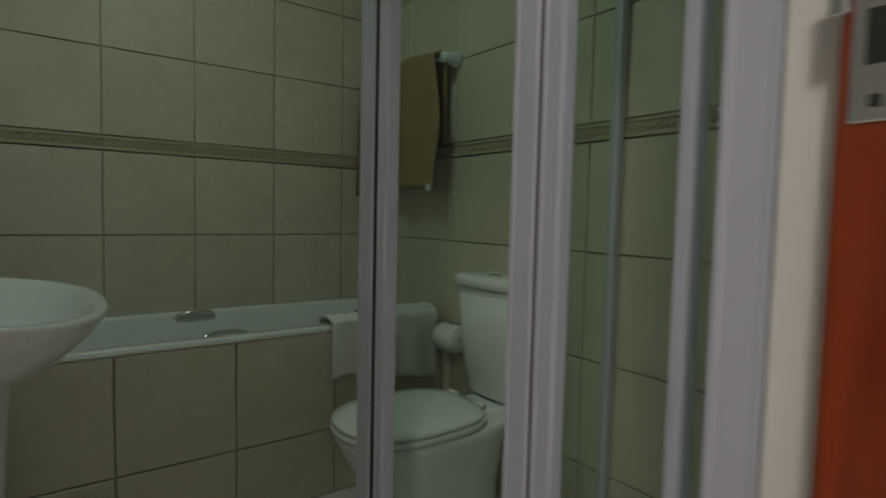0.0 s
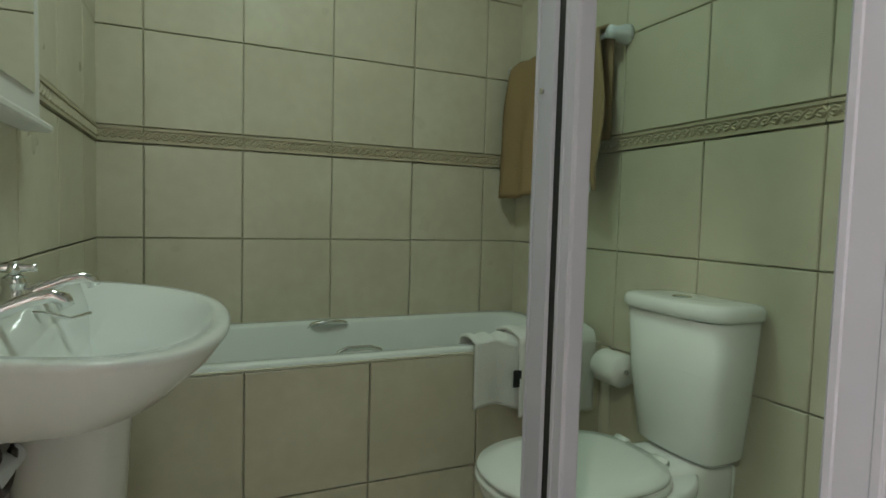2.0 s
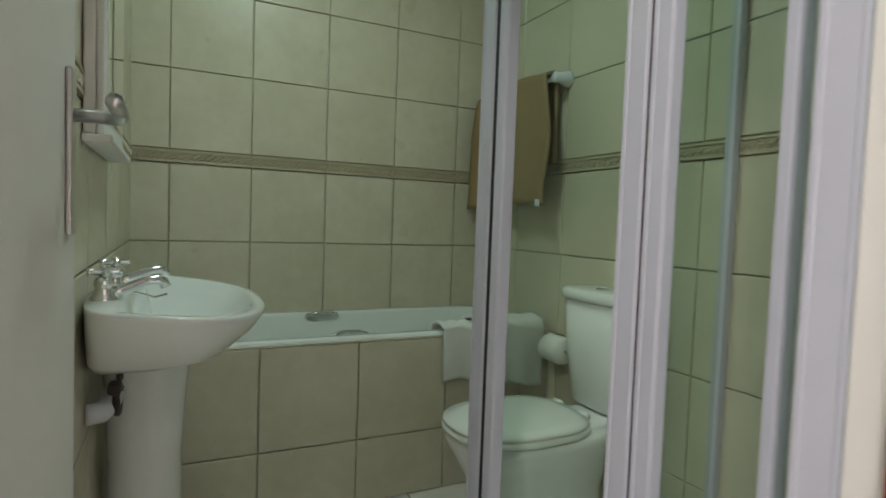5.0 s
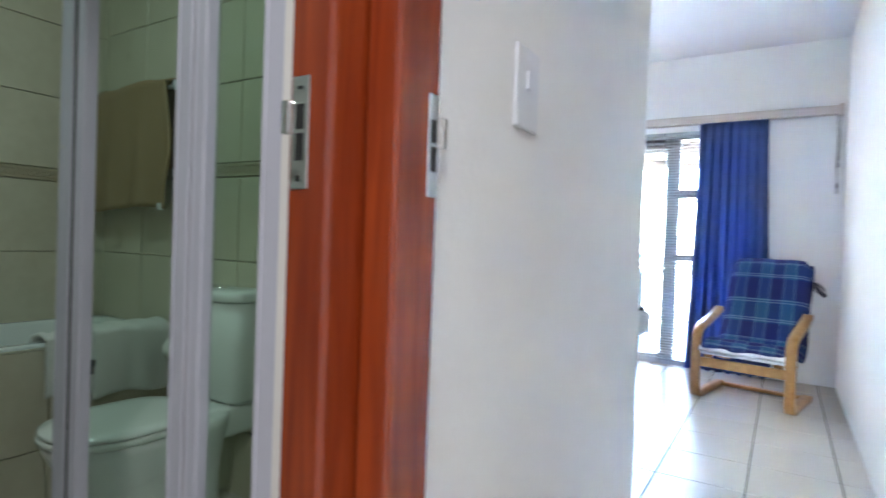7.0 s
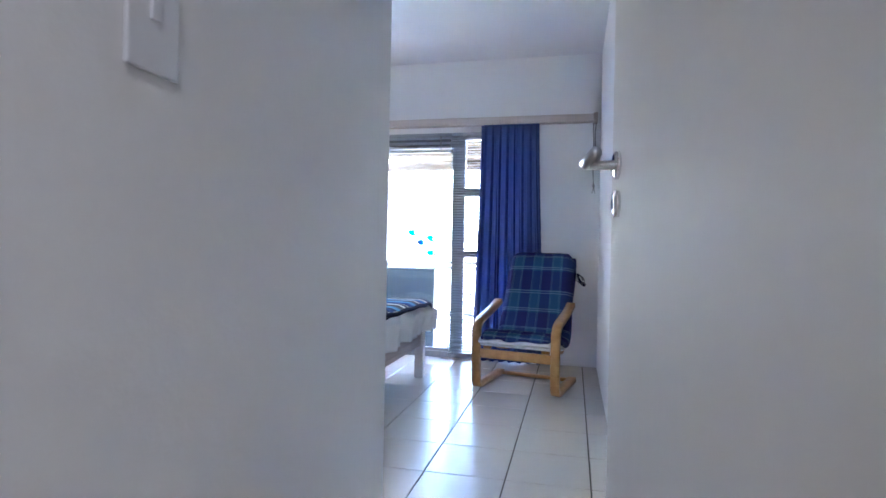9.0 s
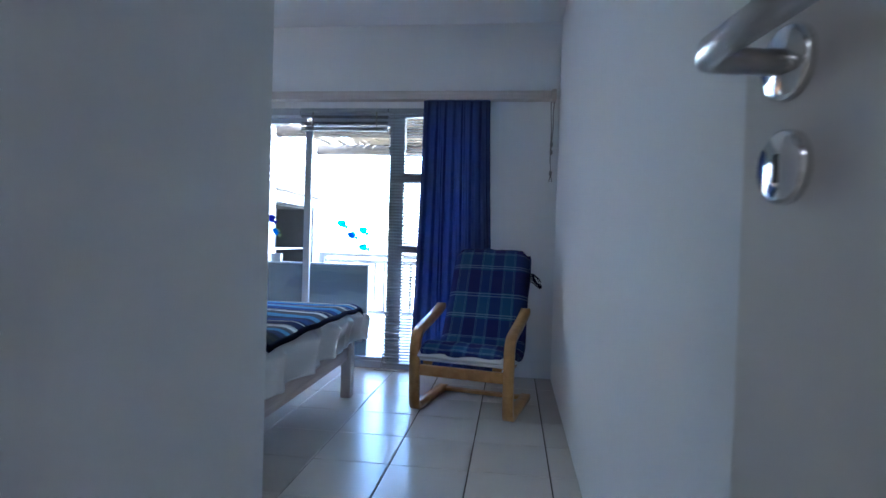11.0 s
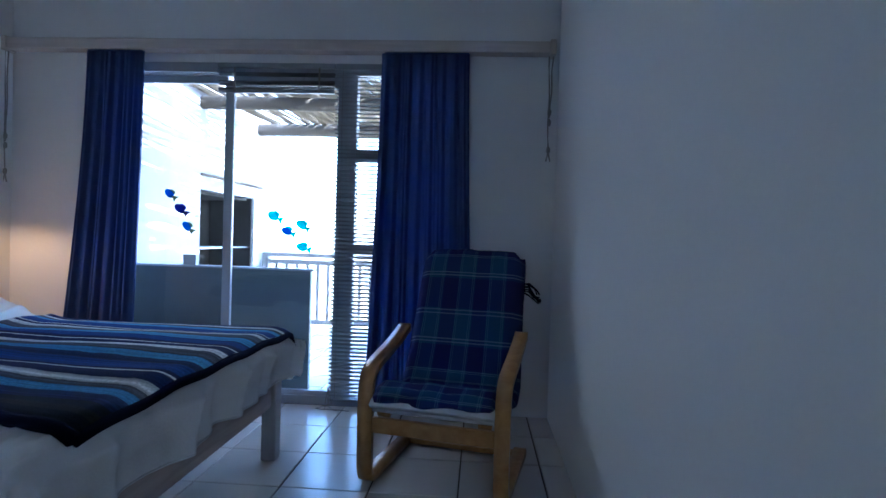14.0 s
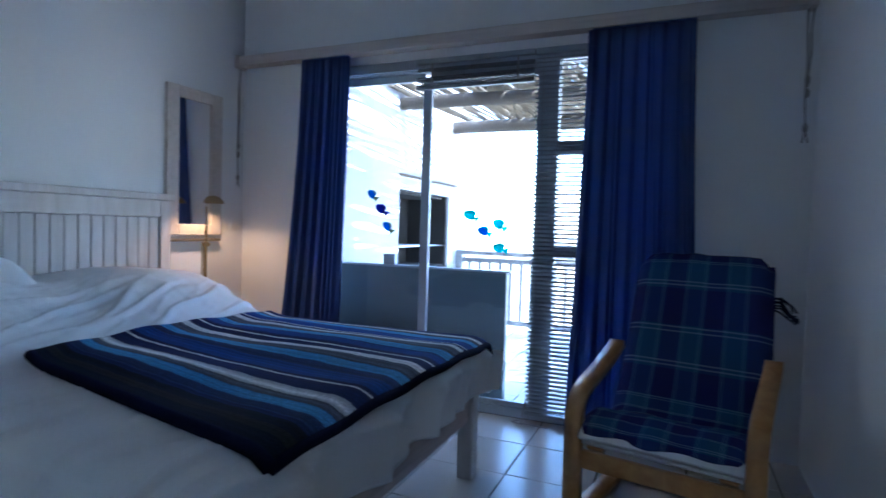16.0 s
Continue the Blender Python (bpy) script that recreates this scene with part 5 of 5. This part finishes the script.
solid("building_base", boxed(-1.4, 9.5, -1.6, 3.9, -2.999, -0.161), M_PLASTER, "plastered storey under the balcony", "building")


# ---- tiles ----
TILE_MESH = {}


def tile_mesh(w, h, t, mat, name):
    """A flat tile in x and z, its face towards -y, with a small chamfer."""
    key = (round(w, 3), round(h, 3), t, mat.name)
    if key not in TILE_MESH:
        c = 0.0025
        vs = [(-w / 2, 0, -h / 2), (w / 2, 0, -h / 2), (w / 2, 0, h / 2), (-w / 2, 0, h / 2)]
        vs += [(x, -t + c, z) for x, _, z in vs[:4]]
        vs += [(x - math.copysign(c, x), -t, z - math.copysign(c, z)) for x, _, z in vs[:4]]
        fs = [(8, 9, 10, 11)]
        for a in (0, 4):
            for k in range(4):
                fs.append((a + k, a + (k + 1) % 4, a + 4 + (k + 1) % 4, a + 4 + k))
        me = bpy.data.meshes.new(name)
        me.from_pydata(vs, [], fs)
        me.materials.append(mat)
        TILE_MESH[key] = me
    return TILE_MESH[key]


rng = random.Random(3)


def border_mesh(w, h):
    """A border tile with two raised edges and a plaited rope between them."""
    key = (round(w, 3), h)
    if key not in TILE_MESH:
        bm = bmesh.new()
        box(bm, -w / 2, w / 2, -0.011, 0.0, -h / 2, h / 2)
        for z in (-h / 2 + 0.005, h / 2 - 0.005):
            box(bm, -w / 2, w / 2, -0.017, -0.0105, z - 0.004, z + 0.004)
        n = max(2, round(w / 0.058))
        for ph in (0.0, math.pi):
            pts = [(-w / 2 + w * k / (n * 5), -0.012 - 0.002 * math.cos(2 * math.pi * k / 5 + ph), 0.012 * math.sin(2 * math.pi * k / 5 * 0.5 * 2 + ph)) for k in range(n * 5 + 1)]
            tube(bm, pts, 0.0042, 4)
        for k in range(n * 2):
            c = -w / 2 + w * (k + 0.5) / (n * 2)
            tube(bm, [(c - 0.008, -0.0115, 0), (c - 0.004, -0.0115, 0), (c + 0.004, -0.0115, 0), (c + 0.008, -0.0115, 0)], [0.001, 0.0046, 0.0046, 0.001], 6, cap=False)
        TILE_MESH[key] = mesh_of("border_tile", bm, M_BAND)
    return TILE_MESH[key]



def lay(parent, joints_u, joints_v, place, turn, mat, t=0.012, gap=0.004, name="tile", skip=None):
    """Tiles between joint lines; place(u, v) gives the middle of a tile in the world."""
    for a, b in zip(joints_u, joints_u[1:]):
        for c, d in zip(joints_v, joints_v[1:]):
            if skip and skip(a, b, c, d):
                continue
            ob = new(name, tile_mesh(b - a - gap, d - c - gap, t, mat, name))
            ob.parent = parent
            ob.matrix_basis = Matrix.Translation(place((a + b) / 2, (c + d) / 2)) @ turn @ pose(0, 0, 0, rng.uniform(-0.12, 0.12), 0, rng.uniform(-0.12, 0.12))


ROWS_Z = [0.0, 0.265, 0.605, 0.944, 1.268]
ROWS_UP = [1.325, 1.655, 1.99, 2.325, 2.66, CEIL]
UX = [BX0, 1.042, 1.364, 1.694, 2.030, 2.366, BX1]
RYJ = [1.43, 1.609, 1.948, 2.290, 2.631, 2.971, 3.312, BY1]
LYJ = [1.43, 1.72, 2.05, 2.40, 2.745, 3.085, 3.42, BY1]
for wall, us, place, turn in ((wall_bath_back, UX, lambda u, v: (u, BY1, v), Matrix()),
                              (wall_bath_right, RYJ, lambda u, v: (BX1, u, v), pose(0, 0, 0, 0, 0, -90)),
                              (wall_bath_left, LYJ, lambda u, v: (BX0, u, v), pose(0, 0, 0, 0, 0, 90))):
    up = 0.018 if wall is wall_bath_right else 0.0
    lay(wall, us, [z + up * (z > 1) for z in ROWS_Z], place, turn, M_TILE)
    lay(wall, us, [z + up for z in ROWS_UP[:-1]] + [CEIL], place, turn, M_TILE)
    for a, b in zip(us, us[1:]):
        ob = new("border_tile", border_mesh(b - a - 0.002, 0.052))
        ob.parent = wall
        ob.matrix_basis = Matrix.Translation(place((a + b) / 2, 1.2965 + up)) @ turn
lay(bath_panel, [BX0, 0.976, 1.327, 1.680, 2.040, 2.39, BX1], [0.0, 0.245, TUBZ - 0.018], lambda u, v: (u, TUBY + 0.010, v), Matrix(), M_TILE)
FLAT = pose(0, 0, 0, -90)
flo = bpy.data.objects["floor"]
TX = [4.575 + 0.3755 * k for k in range(-16, 6)]
TY_ = [0.858 + 0.3725 * k for k in range(-7, 10)]


def outside(a, b, c, d):
    x, y = (a + b) / 2, (c + d) / 2
    in_bed = PX - 0.25 < x < 6.6 and y > RY0 - 0.2 and y < RY1 + 0.1
    in_pass = 1.4 < x < PX + 0.2 and RY0 - 0.2 < y < PY + 0.2
    in_hall = x < 1.75 and y < 1.3
    return not (in_bed or in_pass or in_hall)


lay(flo, TX, TY_, lambda u, v: (u, v, -0.008), FLAT, M_FLOOR, t=0.008, gap=0.006, skip=outside)
lay(flo, [0.89 + 0.335 * k for k in range(6)], [1.445 + 0.335 * k for k in range(6)], lambda u, v: (u, v, -0.008), FLAT, M_FLOOR, t=0.0075, gap=0.006)
bal = bpy.data.objects["balcony_floor"]
lay(bal, [6.61 + 0.33 * k for k in range(9)], [3.2 - 0.33 * (10 - k) for k in range(11)], lambda u, v: (u, v, -0.032), FLAT, M_BALTILE, t=0.008, gap=0.008)
